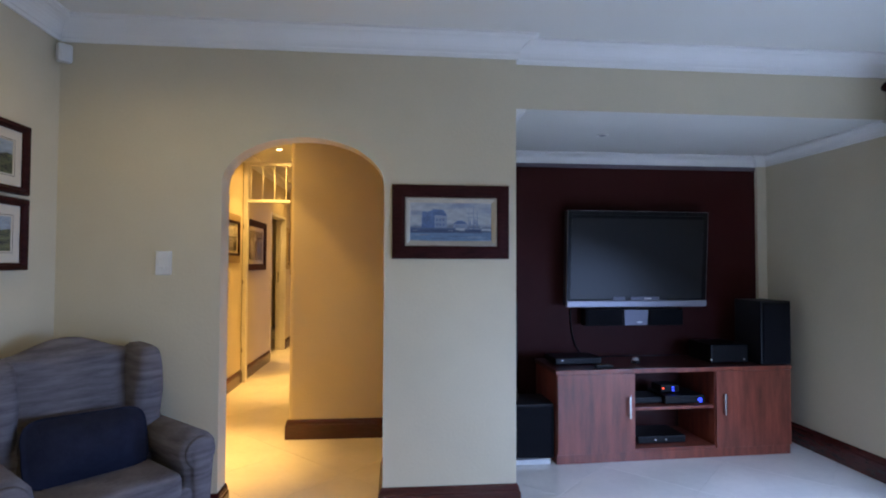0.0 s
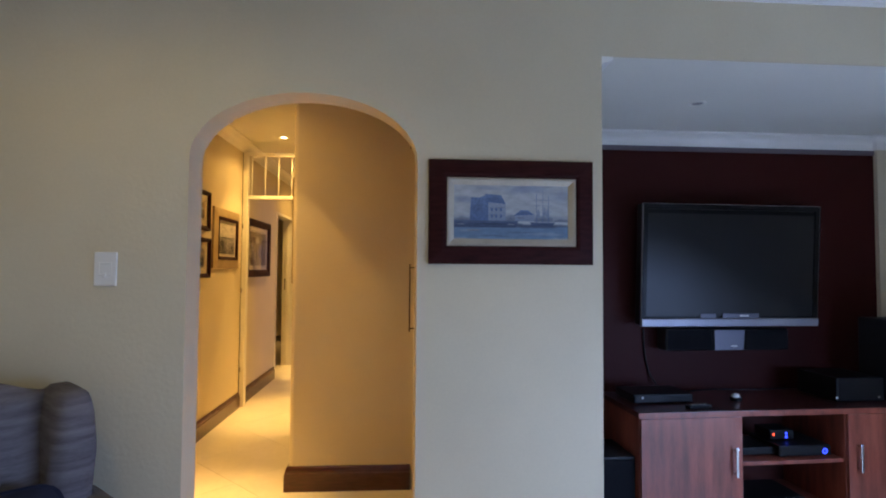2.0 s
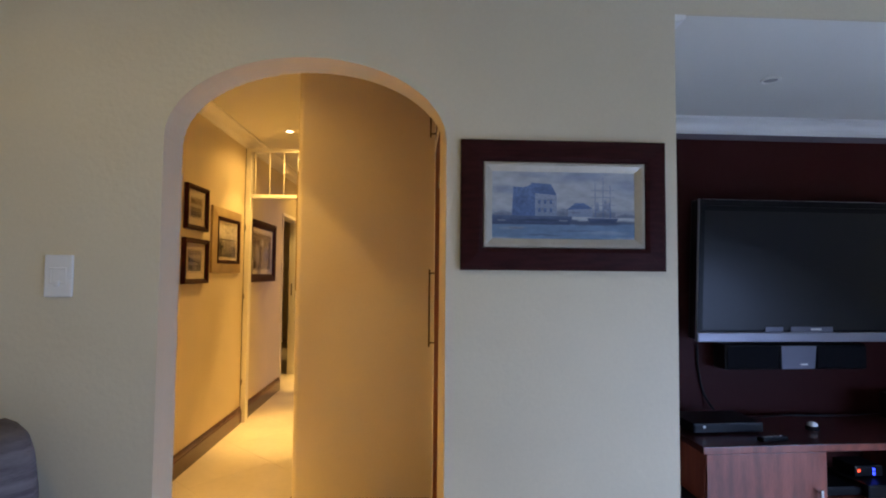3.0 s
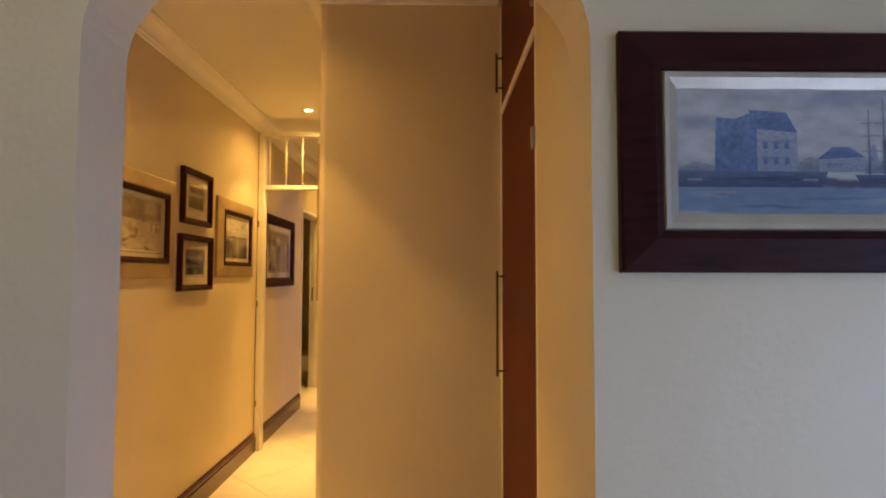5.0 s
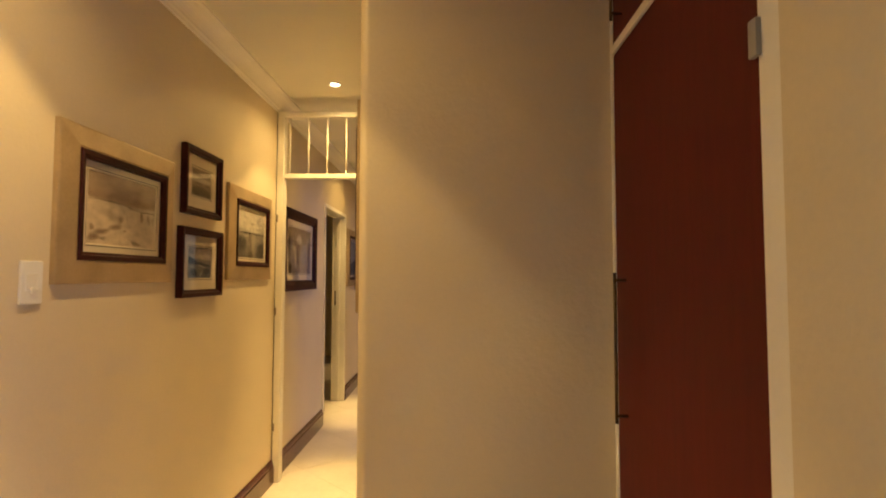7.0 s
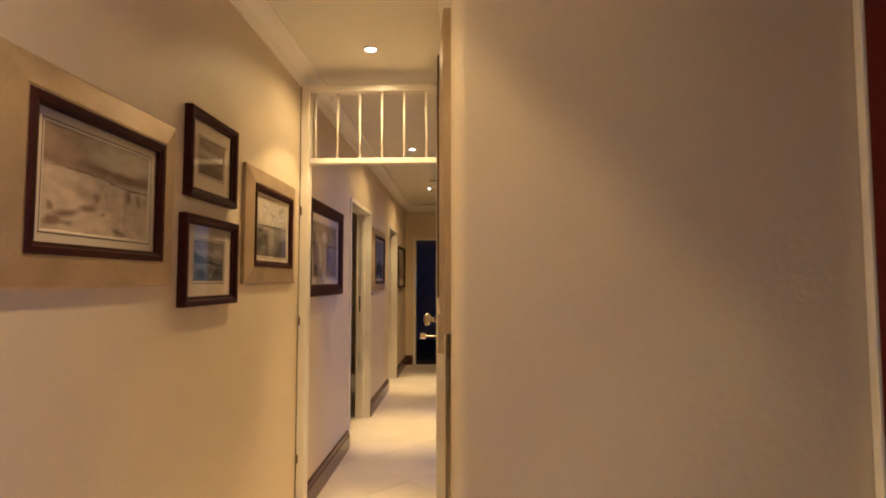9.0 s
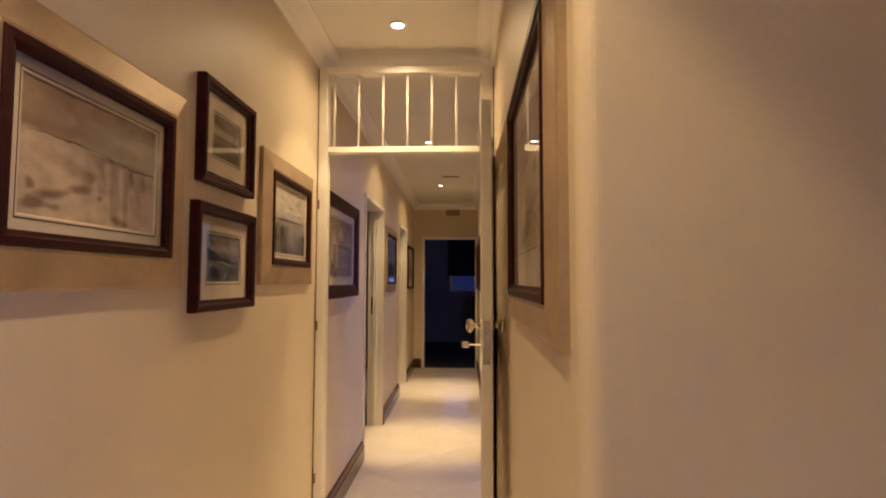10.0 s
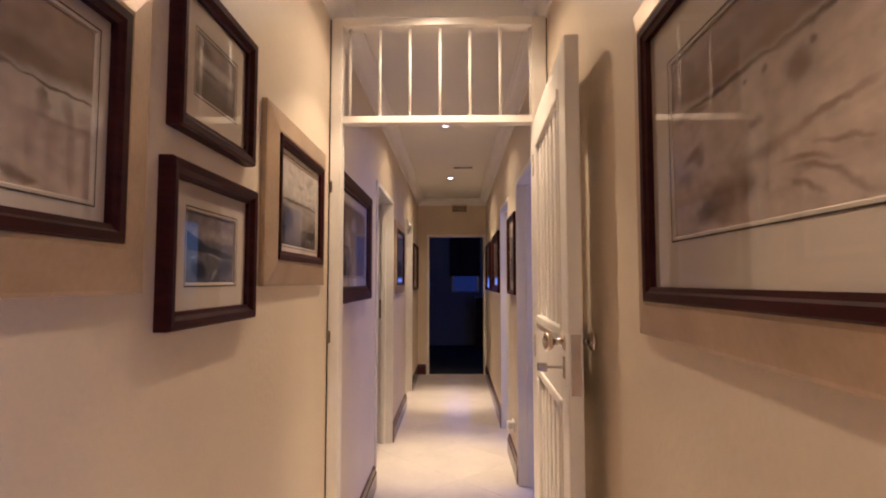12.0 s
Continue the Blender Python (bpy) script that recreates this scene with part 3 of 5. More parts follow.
def slatted_door(m):
    """A slatted door leaf; local x from hinge to latch, front at -y, bottom at 0."""
    w, h, t = 0.790, 2.035, 0.040
    ob = thing("slatted_door", m, "white painted slatted door standing open against the wall", "door")
    for a, b in ((0, 0.11), (w - 0.11, w)):
        part("stile", box(a, 0, 0, b, t, h, 0.004), WHITE, ob)
    for a, b in ((0, 0.2), (1.02, 1.20), (h - 0.115, h)):
        part("rail", box(0.11, 0, a, w - 0.11, t, b, 0.004), WHITE, ob)
    for z0, z1 in ((0.2, 1.02), (1.20, h - 0.115)):
        n = 6
        pitch = (w - 0.22) / n
        for k in range(n):
            x0 = 0.11 + pitch * k
            part("slat", box(x0 + 0.021, 0.006, z0 + 0.014, x0 + pitch - 0.021, t - 0.006, z1 - 0.014, 0.008, 3), WHITE, ob)
        for a, b in ((z0, z0 + 0.022), (z1 - 0.022, z1)):
            part("bead", box(0.108, -0.007, a - 0.004, w - 0.108, t + 0.007, b + 0.004, 0.007, 3), WHITE, ob)
        for a, b in ((0.104, 0.120), (w - 0.120, w - 0.104)):
            part("bead", box(a, -0.004, z0, b, t + 0.004, z1, 0.005, 3), WHITE, ob)
    part("edge_plate", box(w - 0.001, 0.007, 1.055, w + 0.003, t - 0.007, 1.215, 0.001), BRASS, ob, "worn metal lock plate")
    for sgn, y in ((-1, 0.0), (1, t)):
        m2 = pose(w - 0.062, y, 1.19, 90 if sgn < 0 else -90)
        part("knob", lathe([(r, q * 0.95 if sgn < 0 else q * 0.80) for r, q in ((0.025, 0), (0.025, 0.005), (0.009, 0.009), (0.009, 0.028), (0.022, 0.036), (0.027, 0.046), (0.024, 0.056), (0.012, 0.061))], m2, 20), BRASS, ob, "worn chrome door knob", True)
        part("keyhole_plate", box(w - 0.075, y - 0.003 if sgn < 0 else y - 0.001, 1.09, w - 0.047, y + 0.001 if sgn < 0 else y + 0.003, 1.15, 0.001), BRASS, ob)
    part("key", join(lathe([(0.004, 0.0), (0.004, 0.05)], pose(w - 0.06, 0, 1.12, 90), 8), box(w - 0.072, -0.075, 1.108, w - 0.048, -0.048, 1.132, 0.004)), STEEL, ob, "steel key in the lock")
    for z in (0.25, 1.05, 1.8):
        part("hinge", lathe([(0.007, z), (0.007, z + 0.09)], pose(-0.004, 0.004, 0), 8), BRASS, ob)
    return ob


slatted_door(Matrix.Translation((-0.845, TY - 0.028, FZ + 0.006)) @ Matrix(((-0.0425, 0.9991, 0, 0), (-0.9991, -0.0425, 0, 0), (0, 0, 1, 0), (0, 0, 0, 1))))

# ---- built-in cupboard ----
cup = thing("built_in_cupboard", pose(AR + 0.010, 3.46, 0), "built-in hall cupboard with red-brown doors in white frame", "cupboard")
part("body", box(0.03, 0.042, 0.0, 0.655, 0.855, ZC - 0.02), BLACKWOOD, cup)
part("stile", box(-0.003, 0.042, 0.0, 0.03, 0.105, ZC - 0.11, 0.004), WHITE, cup)
part("stile", box(-0.004, 0.838, 0.0, 0.03, 0.858, ZC - 0.11, 0.003), WHITE, cup)
part("rail", box(-0.006, 0.105, 2.035, 0.03, 0.838, 2.06, 0.003), WHITE, cup)
part("plinth", box(0.0, 0.105, 0.0, 0.03, 0.838, 0.07, 0.003), MAHOGANY, cup)
for z0, z1, hz in ((0.072, 2.032, (0.985, 1.392)), (2.063, 2.495, (2.10, 2.26))):
    d = part("cupboard_door", box(0.0, 0.108, z0, 0.022, 0.835, z1, 0.003), REDDOOR, cup, "red-brown veneered cupboard door")
    hb = lathe([(0.0045, hz[0]), (0.0045, hz[1])], pose(-0.030, 0.755, 0), 10)
    for z in (hz[0] + 0.02, hz[1] - 0.02):
        lathe([(0.004, 0.0), (0.004, 0.034)], pose(0.0, 0.755, z, 0, -90), 8, hb)
    part("handle", hb, BRONZE, d, "thin dark bar handle", True)
for z in (0.3, 1.72, 2.12, 2.40):
    part("hinge", box(-0.012, 0.094, z, -0.003, 0.116, z + 0.06, 0.002), GREYPLASTIC, cup)


# ---- pictures ----
SEPIA = ((0.50, 0.41, 0.31), (0.40, 0.31, 0.22), (0.16, 0.11, 0.075))
PHOTO = ((0.46, 0.42, 0.38), (0.26, 0.22, 0.19), (0.05, 0.045, 0.045))
BLUES = ((0.44, 0.43, 0.44), (0.13, 0.14, 0.18), (0.04, 0.045, 0.07))


def picture(name, m, w, h, label, style, print_mat, group="pictures in the corridor", mat_w=0.06, dark_inset=0.076, mat_h=0.0):
    """A framed picture hanging flat: local x across, z up, its back at y = 0, its front at -y."""
    ob = thing(name, m, label, "picture", group)
    if style == "gold":
        part("outer_frame", ring(w, h, [(0, 0), (0, 0.016), (0.006, 0.019), (dark_inset * 0.9, 0.030), (dark_inset, 0.028), (dark_inset, 0.0)]), CHAMPAGNE, ob, "wide champagne leaf outer frame")
        iw, ih = w - 2 * dark_inset, h - 2 * dark_inset
        part("inner_frame", ring(iw, ih, [(0, 0.02), (0, 0.031), (0.003, 0.034), (0.016, 0.033), (0.020, 0.029), (0.028, 0.027), (0.028, 0.012)]), MAHOGANY, ob, "dark mahogany inner frame")
        fw, front = 0.028, 0.016
    elif style == "heavy":
        part("outer_frame", ring(w, h, [(0, 0), (0, 0.030), (0.006, 0.036), (0.045, 0.030), (0.062, 0.022), (0.070, 0.022), (0.078, 0.012)]), MAHOGANY, ob, "broad dark mahogany frame")
        iw, ih, fw, front = w, h, 0.078, 0.012
    else:
        part("frame", ring(w, h, [(0, 0), (0, 0.026), (0.004, 0.031), (0.018, 0.029), (0.026, 0.020), (0.034, 0.018), (0.034, 0.008)]), MAHOGANY, ob)
        iw, ih, fw, front = w, h, 0.034, 0.010
    aw, ah = iw - 2 * fw, ih - 2 * fw
    pw, ph = aw - 2 * mat_w, ah - 2 * (mat_h or mat_w)
    board = bmesh.new()
    loops = [[board.verts.new((sx * a / 2, -f, sz * b / 2)) for sx, sz in ((-1, -1), (1, -1), (1, 1), (-1, 1))]
             for a, b, f in ((aw + 0.004, ah + 0.004, front), (pw, ph, front), (pw - 0.004, ph - 0.004, front - 0.003))]
    for p, q in zip(loops, loops[1:]):
        for k in range(4):
            board.faces.new((p[k], p[(k + 1) % 4], q[(k + 1) % 4], q[k]))
    part("mat_board", board, MAT, ob, "ivory mat board")
    part("mat_line", ring(pw + 0.014, ph + 0.014, [(0, front + 0.0006), (0.0026, front + 0.0006)]), MATLINE, ob)
    part("print", sheet(pw, ph, front - 0.003), print_mat, ob)
    g = part("glass", sheet(aw + 0.003, ah + 0.003, front + 0.003), GLASS, ob)
    g.visible_shadow = False
    return ob


def on_left(y0, y1, z0, z1):
    return pose(XL, (y0 + y1) / 2, (z0 + z1) / 2, 0, 0, 90), y1 - y0, z1 - z0


def on_right(y0, y1, z0, z1, x=None):
    ym = (y0 + y1) / 2
    return pose(XR if x is None else x, ym, (z0 + z1) / 2, 0, 0, -90 if x is None else -90.458), y1 - y0, z1 - z0


# wash colours
MID, DARK, DEEP = (0.24, 0.155, 0.105), (0.09, 0.055, 0.038), (0.04, 0.034, 0.031)
FALLS = wash_material("waterfall_wash", (0.70, 0.57, 0.43), (0.66, 0.53, 0.40), [
    (0.5, 0.92, 1.1, 0.33, 0, (0.42, 0.30, 0.21), 0.95, 0.12), (0.8, 0.66, 0.55, 0.10, -3, MID, 0.7, 0.8), (0.2, 0.68, 0.5, 0.10, 0, MID, 0.45, 0.9),
    (0.30, 0.615, 0.36, 0.012, -2, DARK, 0.9, 0.7), (0.85, 0.565, 0.28, 0.014, -3, DARK, 0.9, 0.7), (0.60, 0.59, 0.12, 0.02, -12, MID, 0.8, 0.8),
    (0.77, 0.47, 0.045, 0.12, 4, MID, 0.85, 0.8), (0.88, 0.46, 0.04, 0.11, 0, MID, 0.8, 0.8), (0.94, 0.44, 0.05, 0.08, 0, MID, 0.5, 0.9), (0.78, 0.52, 0.03, 0.06, 0, DARK, 0.7, 0.9),
    (0.30, 0.43, 0.22, 0.10, -15, MID, 0.45, 0.95), (0.45, 0.38, 0.05, 0.10, -20, MID, 0.75, 0.9), (0.55, 0.40, 0.02, 0.12, 0, MID, 0.4, 0.9), (0.38, 0.27, 0.12, 0.06, 20, MID, 0.8, 0.8),
    (0.20, 0.19, 0.16, 0.06, 15, MID, 0.85, 0.8), (0.10, 0.10, 0.12, 0.07, 0, MID, 0.85, 0.7), (0.22, 0.09, 0.07, 0.05, 20, DARK, 0.55, 0.9), (0.06, 0.22, 0.05, 0.05, 0, MID, 0.8, 0.7),
    (0.52, 0.23, 0.03, 0.03, 0, MID, 0.7, 0.8), (0.66, 0.06, 0.06, 0.05, -20, DARK, 0.6, 0.8), (0.72, 0.04, 0.07, 0.03, 0, MID, 0.8, 0.8)], 1)
picture("framed_print", *on_left(4.319, 4.981, 1.355, 1.866), "sepia waterfall print in champagne frame on cream wall", "gold", FALLS, mat_w=0.028)
COAST = wash_material("coast_photo", (0.30, 0.24, 0.19), (0.40, 0.32, 0.25), [
    (0.5, 0.62, 0.9, 0.12, 0, (0.62, 0.55, 0.45), 0.9, 0.5), (0.15, 0.85, 0.5, 0.16, -15, DARK, 0.55, 0.9), (0.5, 0.12, 0.9, 0.32, -6, (0.16, 0.125, 0.10), 0.85, 0.5),
    (0.35, 0.47, 0.3, 0.025, 0, DEEP, 0.8, 0.7), (0.8, 0.44, 0.22, 0.05, 10, DARK, 0.7, 0.8)], 2, 0.04, 0.3)
CLIFF = wash_material("cliff_photo", (0.16, 0.16, 0.20), (0.36, 0.30, 0.30), [
    (0.6, 0.70, 0.9, 0.14, 0, (0.55, 0.47, 0.43), 0.85, 0.8), (0.10, 0.58, 0.36, 0.12, -22, (0.05, 0.05, 0.075), 0.95, 0.3), (0.5, 0.46, 0.7, 0.07, -5, (0.07, 0.075, 0.11), 0.9, 0.5),
    (0.55, 0.40, 0.22, 0.025, -8, (0.55, 0.52, 0.50), 0.8, 0.7), (0.25, 0.18, 0.22, 0.16, -20, (0.035, 0.037, 0.055), 0.9, 0.6), (0.8, 0.24, 0.22, 0.16, 10, (0.06, 0.065, 0.10), 0.85, 0.6),
    (0.55, 0.12, 0.05, 0.16, -35, (0.50, 0.48, 0.47), 0.75, 0.8), (0.15, 0.36, 0.12, 0.03, 15, (0.50, 0.47, 0.46), 0.6, 0.8), (0.85, 0.06, 0.1, 0.04, 0, (0.42, 0.4, 0.4), 0.6, 0.8)], 3, 0.05, 0.4)
LAKE = wash_material("lake_photo", (0.12, 0.10, 0.09), (0.62, 0.55, 0.48), [
    (0.5, 0.80, 0.95, 0.30, 0, (0.66, 0.60, 0.53), 0.9, 0.4), (0.80, 0.88, 0.18, 0.10, 25, (0.28, 0.24, 0.21), 0.75, 0.9), (0.55, 0.76, 0.12, 0.04, 10, (0.30, 0.26, 0.22), 0.7, 0.9),
    (0.25, 0.86, 0.10, 0.05, -15, (0.30, 0.26, 0.22), 0.6, 0.9), (0.78, 0.66, 0.2, 0.04, 12, (0.36, 0.31, 0.27), 0.6, 0.9), (0.5, 0.535, 0.7, 0.022, 0, DEEP, 0.95, 0.5),
    (0.14, 0.30, 0.24, 0.24, 0, (0.05, 0.045, 0.042), 0.9, 0.5), (0.9, 0.2, 0.22, 0.22, 0, (0.06, 0.053, 0.05), 0.8, 0.6), (0.55, 0.30, 0.08, 0.30, 8, (0.40, 0.35, 0.31), 0.8, 0.9),
    (0.66, 0.40, 0.3, 0.05, -6, (0.42, 0.37, 0.32), 0.7, 0.9), (0.40, 0.16, 0.05, 0.18, 20, (0.26, 0.22, 0.2), 0.7, 0.9)], 4, 0.05, 0.35)
FIGURE = wash_material("figure_wash", (0.42, 0.35, 0.30), (0.30, 0.22, 0.15), [
    (0.20, 0.42, 0.16, 0.42, 6, (0.70, 0.60, 0.47), 0.9, 0.5), (0.46, 0.74, 0.16, 0.16, 0, (0.66, 0.57, 0.45), 0.85, 0.6), (0.70, 0.42, 0.24, 0.30, -8, (0.34, 0.32, 0.38), 0.9, 0.5),
    (0.86, 0.62, 0.10, 0.26, 0, (0.46, 0.38, 0.30), 0.8, 0.7), (0.74, 0.36, 0.05, 0.06, 0, DEEP, 0.7, 0.8), (0.10, 0.10, 0.1, 0.2, 0, DARK, 0.8, 0.7), (0.40, 0.30, 0.04, 0.3, 0, DARK, 0.5, 0.9)], 5, 0.06, 0.3)
RAPIDS = wash_material("rapids_wash", (0.68, 0.55, 0.43), (0.66, 0.53, 0.41), [
    (0.5, 1.0, 1.1, 0.345, 0, (0.42, 0.315, 0.235), 0.9, 0.15), (0.40, 0.655, 0.5, 0.030, 1, DARK, 0.9, 0.8), (0.9, 0.67, 0.3, 0.022, 2, DARK, 0.8, 0.8), (0.5, 0.72, 0.6, 0.06, 0, MID, 0.5, 0.9), (0.16, 0.62, 0.20, 0.035, -4, MID, 0.7, 0.8),
    (0.74, 0.55, 0.07, 0.09, -25, MID, 0.85, 0.8), (0.80, 0.61, 0.025, 0.03, 20, DARK, 0.7, 0.8), (0.52, 0.585, 0.025, 0.02, 0, DARK, 0.7, 0.8), (0.62, 0.60, 0.02, 0.02, 0, DARK, 0.6, 0.8), (0.55, 0.42, 0.05, 0.03, 0, MID, 0.7, 0.8),
    (0.16, 0.40, 0.10, 0.05, 25, MID, 0.9, 0.8), (0.20, 0.37, 0.03, 0.06, 0, DARK, 0.5, 0.9), (0.10, 0.28, 0.14, 0.08, 0, MID, 0.5, 0.9), (0.26, 0.10, 0.11, 0.09, 10, DARK, 0.75, 0.8), (0.36, 0.14, 0.16, 0.12, 0, MID, 0.75, 0.9),
    (0.50, 0.18, 0.06, 0.12, -10, DARK, 0.55, 0.9), (0.62, 0.30, 0.3, 0.05, 8, MID, 0.6, 0.9), (0.84, 0.34, 0.2, 0.025, 12, MID, 0.75, 0.8), (0.74, 0.19, 0.15, 0.022, -18, MID, 0.6, 0.95),
    (0.80, 0.13, 0.15, 0.022, -24, MID, 0.6, 0.95), (0.86, 0.22, 0.14, 0.022, -14, MID, 0.55, 0.95), (0.74, 0.08, 0.12, 0.02, -32, MID, 0.55, 0.95), (0.90, 0.07, 0.10, 0.022, -28, MID, 0.55, 0.95)], 8)
picture("framed_photo", *on_left(5.062, 5.430, 1.664, 1.979), "small sepia coast photo in dark mahogany frame", "plain", COAST, mat_w=0.054, mat_h=0.058)
picture("framed_photo", *on_left(5.043, 5.452, 1.284, 1.603), "small blue-grey sea cliff photo in dark frame", "plain", CLIFF, mat_w=0.055, mat_h=0.052)
picture("framed_print", *on_left(5.541, 6.204, 1.361, 1.884), "black and white tree photo in champagne frame", "gold", LAKE, mat_w=0.022)
picture("framed_print", *on_left(6.455, 7.32, 1.272, 1.880), "pale figure print in broad mahogany frame", "heavy", FIGURE, mat_w=0.05)
picture("framed_print", *on_left(8.74, 9.56, 1.265, 1.930), "blue-grey print in silver and dark frame", "gold", print_material("grey_print", *BLUES, 6, 0.4, 0.2), mat_w=0.03)
picture("framed_photo", *on_left(10.87, 11.66, 1.265, 1.87), "small photo in dark frame near the corridor's end", "plain", print_material("far_print", *PHOTO, 7, 0.5, 0.2), mat_w=0.09)
picture("framed_print", *on_right(4.389, 5.220, 1.268, 1.938, XC + 0.0045), "large sepia waterfall print in champagne frame opposite", "gold", RAPIDS, mat_w=0.085, dark_inset=0.068)
picture("framed_photo", *on_right(7.80, 8.30, 1.28, 1.865, xd(8.05)), "photo in slim black frame beside a doorway", "plain", print_material("side_print", *PHOTO, 9, 0.5, 0.2), mat_w=0.07)
picture("framed_print", *on_right(9.21, 10.12, 1.265, 1.87, xd(9.66)), "dark framed print on the corridor wall", "heavy", print_material("side_print_far", *SEPIA, 10, 0.5, 0.2), mat_w=0.05)
picture("framed_photo", *on_right(10.65, 11.6, 1.26, 1.87, xd(11.12)), "dark framed photo near the corridor's end", "plain", print_material("last_print", *PHOTO, 11, 0.5, 0.2), mat_w=0.07)
for z0, z1, sd in ((1.665, 1.985, 12), (1.318, 1.645, 13)):
    picture("framed_photo", *on_left(2.36, 2.775, z0, z1), "mountain photo in black frame above the armchair", "plain", print_material("mountain_print", (0.42, 0.47, 0.52), (0.16, 0.17, 0.08), (0.05, 0.05, 0.035), sd, 0.6, 0.22), "pictures above the armchair", mat_w=0.05)


def harbour_painting(m):
    """The painting on the pier: mahogany frame, silver slip, a harbour in blue."""
    w, h = 0.640, 0.402
    ob = thing("harbour_painting", m, "blue harbour painting in wide mahogany frame, silver slip", "painting")
    part("outer_frame", ring(w, h, [(0, 0), (0, 0.014), (0.004, 0.018), (0.055, 0.026), (0.066, 0.024), (0.070, 0.018)]), MAHOGANY, ob)
    part("slip", ring(w - 0.136, h - 0.136, [(0, 0.018), (0.004, 0.023), (0.012, 0.022), (0.028, 0.012), (0.030, 0.009)]), SILVERLEAF, ob, "silver leaf slip")
    cw, ch = w - 0.19, h - 0.19
    sky_c, haze, sea = (0.46, 0.475, 0.485), (0.26, 0.31, 0.40), (0.165, 0.245, 0.350)
    canvas = wash_material("harbour_canvas", sky_c, sky_c, [
        (0.62, 0.92, 0.30, 0.14, 8, haze, 0.85, 0.9), (0.10, 0.72, 0.16, 0.10, -10, haze, 0.8, 0.9), (0.95, 0.80, 0.2, 0.2, 0, haze, 0.6, 0.9), (0.30, 0.94, 0.2, 0.06, 0, haze, 0.5, 0.9),
        (0.5, 0.40, 0.8, 0.07, 0, (0.281, 0.315, 0.371), 0.7, 0.7), (0.5, 0.14, 0.9, 0.17, 0, sea, 1.0, 0.25), (0.5, 0.26, 0.8, 0.05, 0, (0.084, 0.102, 0.153), 0.9, 0.6),
        (0.14, 0.17, 0.12, 0.03, 0, (0.270, 0.308, 0.368), 0.7, 0.7), (0.8, 0.10, 0.2, 0.05, 0, (0.282, 0.336, 0.408), 0.7, 0.8), (0.35, 0.06, 0.2, 0.02, 0, (0.101, 0.131, 0.194), 0.7, 0.8), (0.6, 0.13, 0.2, 0.02, 0, (0.101, 0.131, 0.194), 0.6, 0.8)], 21, 0.05, 0.25)
    part("canvas", sheet(cw, ch, 0.010), canvas, ob)
    wall_p = wash_material("harbour_wall", (0.25, 0.30, 0.39), (0.33, 0.375, 0.45), [(0.3, 0.3, 0.4, 0.1, 0, (0.183, 0.210, 0.272), 0.7, 0.8), (0.6, 0.7, 0.5, 0.06, 0, (0.197, 0.225, 0.286), 0.7, 0.8)], 22, 0.1, 0.3)
    far_p = wash_material("harbour_shore", (0.195, 0.222, 0.276), (0.277, 0.307, 0.355), [(0.5, 0.4, 0.4, 0.3, 0, (0.143, 0.166, 0.218), 0.6, 0.9)], 24, 0.15, 0.3)
    roof_p = wash_material("harbour_roof", (0.12, 0.18, 0.33), (0.17, 0.245, 0.41), [(0.5, 0.5, 0.4, 0.3, 20, (0.11, 0.15, 0.24), 0.6, 0.9)], 23, 0.15, 0.35)
    quay_p = wash_material("harbour_quay", (0.075, 0.10, 0.17), (0.12, 0.16, 0.25), [(0.6, 0.5, 0.5, 0.2, 0, (0.05, 0.07, 0.12), 0.7, 0.9)], 25, 0.1, 0.35)

    def poly(name, pts, mat, f):
        b = bmesh.new()
        b.faces.new([b.verts.new((-cw / 2 + u * cw, -f, -ch / 2 + v * ch)) for u, v in pts])
        part(name, b, mat, ob)
    poly("painted_gable", [(0.14, 0.34), (0.30, 0.34), (0.30, 0.74), (0.27, 0.80), (0.22, 0.76), (0.15, 0.77)], roof_p, 0.0106)
    poly("painted_house", [(0.30, 0.34), (0.45, 0.34), (0.45, 0.66), (0.30, 0.68)], wall_p, 0.0106)
    poly("painted_roof", [(0.28, 0.68), (0.45, 0.65), (0.41, 0.81), (0.27, 0.83)], roof_p, 0.0112)
    poly("painted_shed", [(0.53, 0.34), (0.70, 0.34), (0.70, 0.46), (0.60, 0.54), (0.53, 0.46)], wall_p, 0.0106)
    poly("painted_shed_roof", [(0.52, 0.44), (0.70, 0.46), (0.64, 0.54), (0.58, 0.54)], roof_p, 0.0112)
    poly("painted_quay", [(0.0, 0.22), (0.54, 0.22), (0.56, 0.34), (0.0, 0.35)], quay_p, 0.0109)
    for a, b, v in ((0.0, 0.14, 0.42), (0.45, 0.54, 0.46), (0.86, 1.0, 0.40), (0.70, 0.86, 0.44)):
        poly("painted_far_shore", [(a, 0.33), (b, 0.33), (b, v - 0.03), ((a + b) / 2, v), (a, v - 0.05)], far_p, 0.0104)
    for u in (0.04, 0.47, 0.60, 0.90):
        poly("painted_boat", [(u, 0.27), (u + 0.05, 0.265), (u + 0.055, 0.285), (u - 0.005, 0.285)], far_p, 0.0113)
    for u, v in ((0.32, 0.40), (0.36, 0.40), (0.40, 0.40), (0.32, 0.52), (0.36, 0.52), (0.40, 0.52)):
        poly("painted_window", [(u, v), (u + 0.018, v), (u + 0.018, v + 0.06), (u, v + 0.06)], roof_p, 0.0114)
    for u, v in ((0.72, 0.40), (0.775, 0.44), (0.80, 0.40)):
        poly("painted_sail", [(u, v), (u + 0.03, v + 0.01), (u + 0.02, v + 0.16), (u + 0.004, v + 0.15)], wall_p, 0.0113)
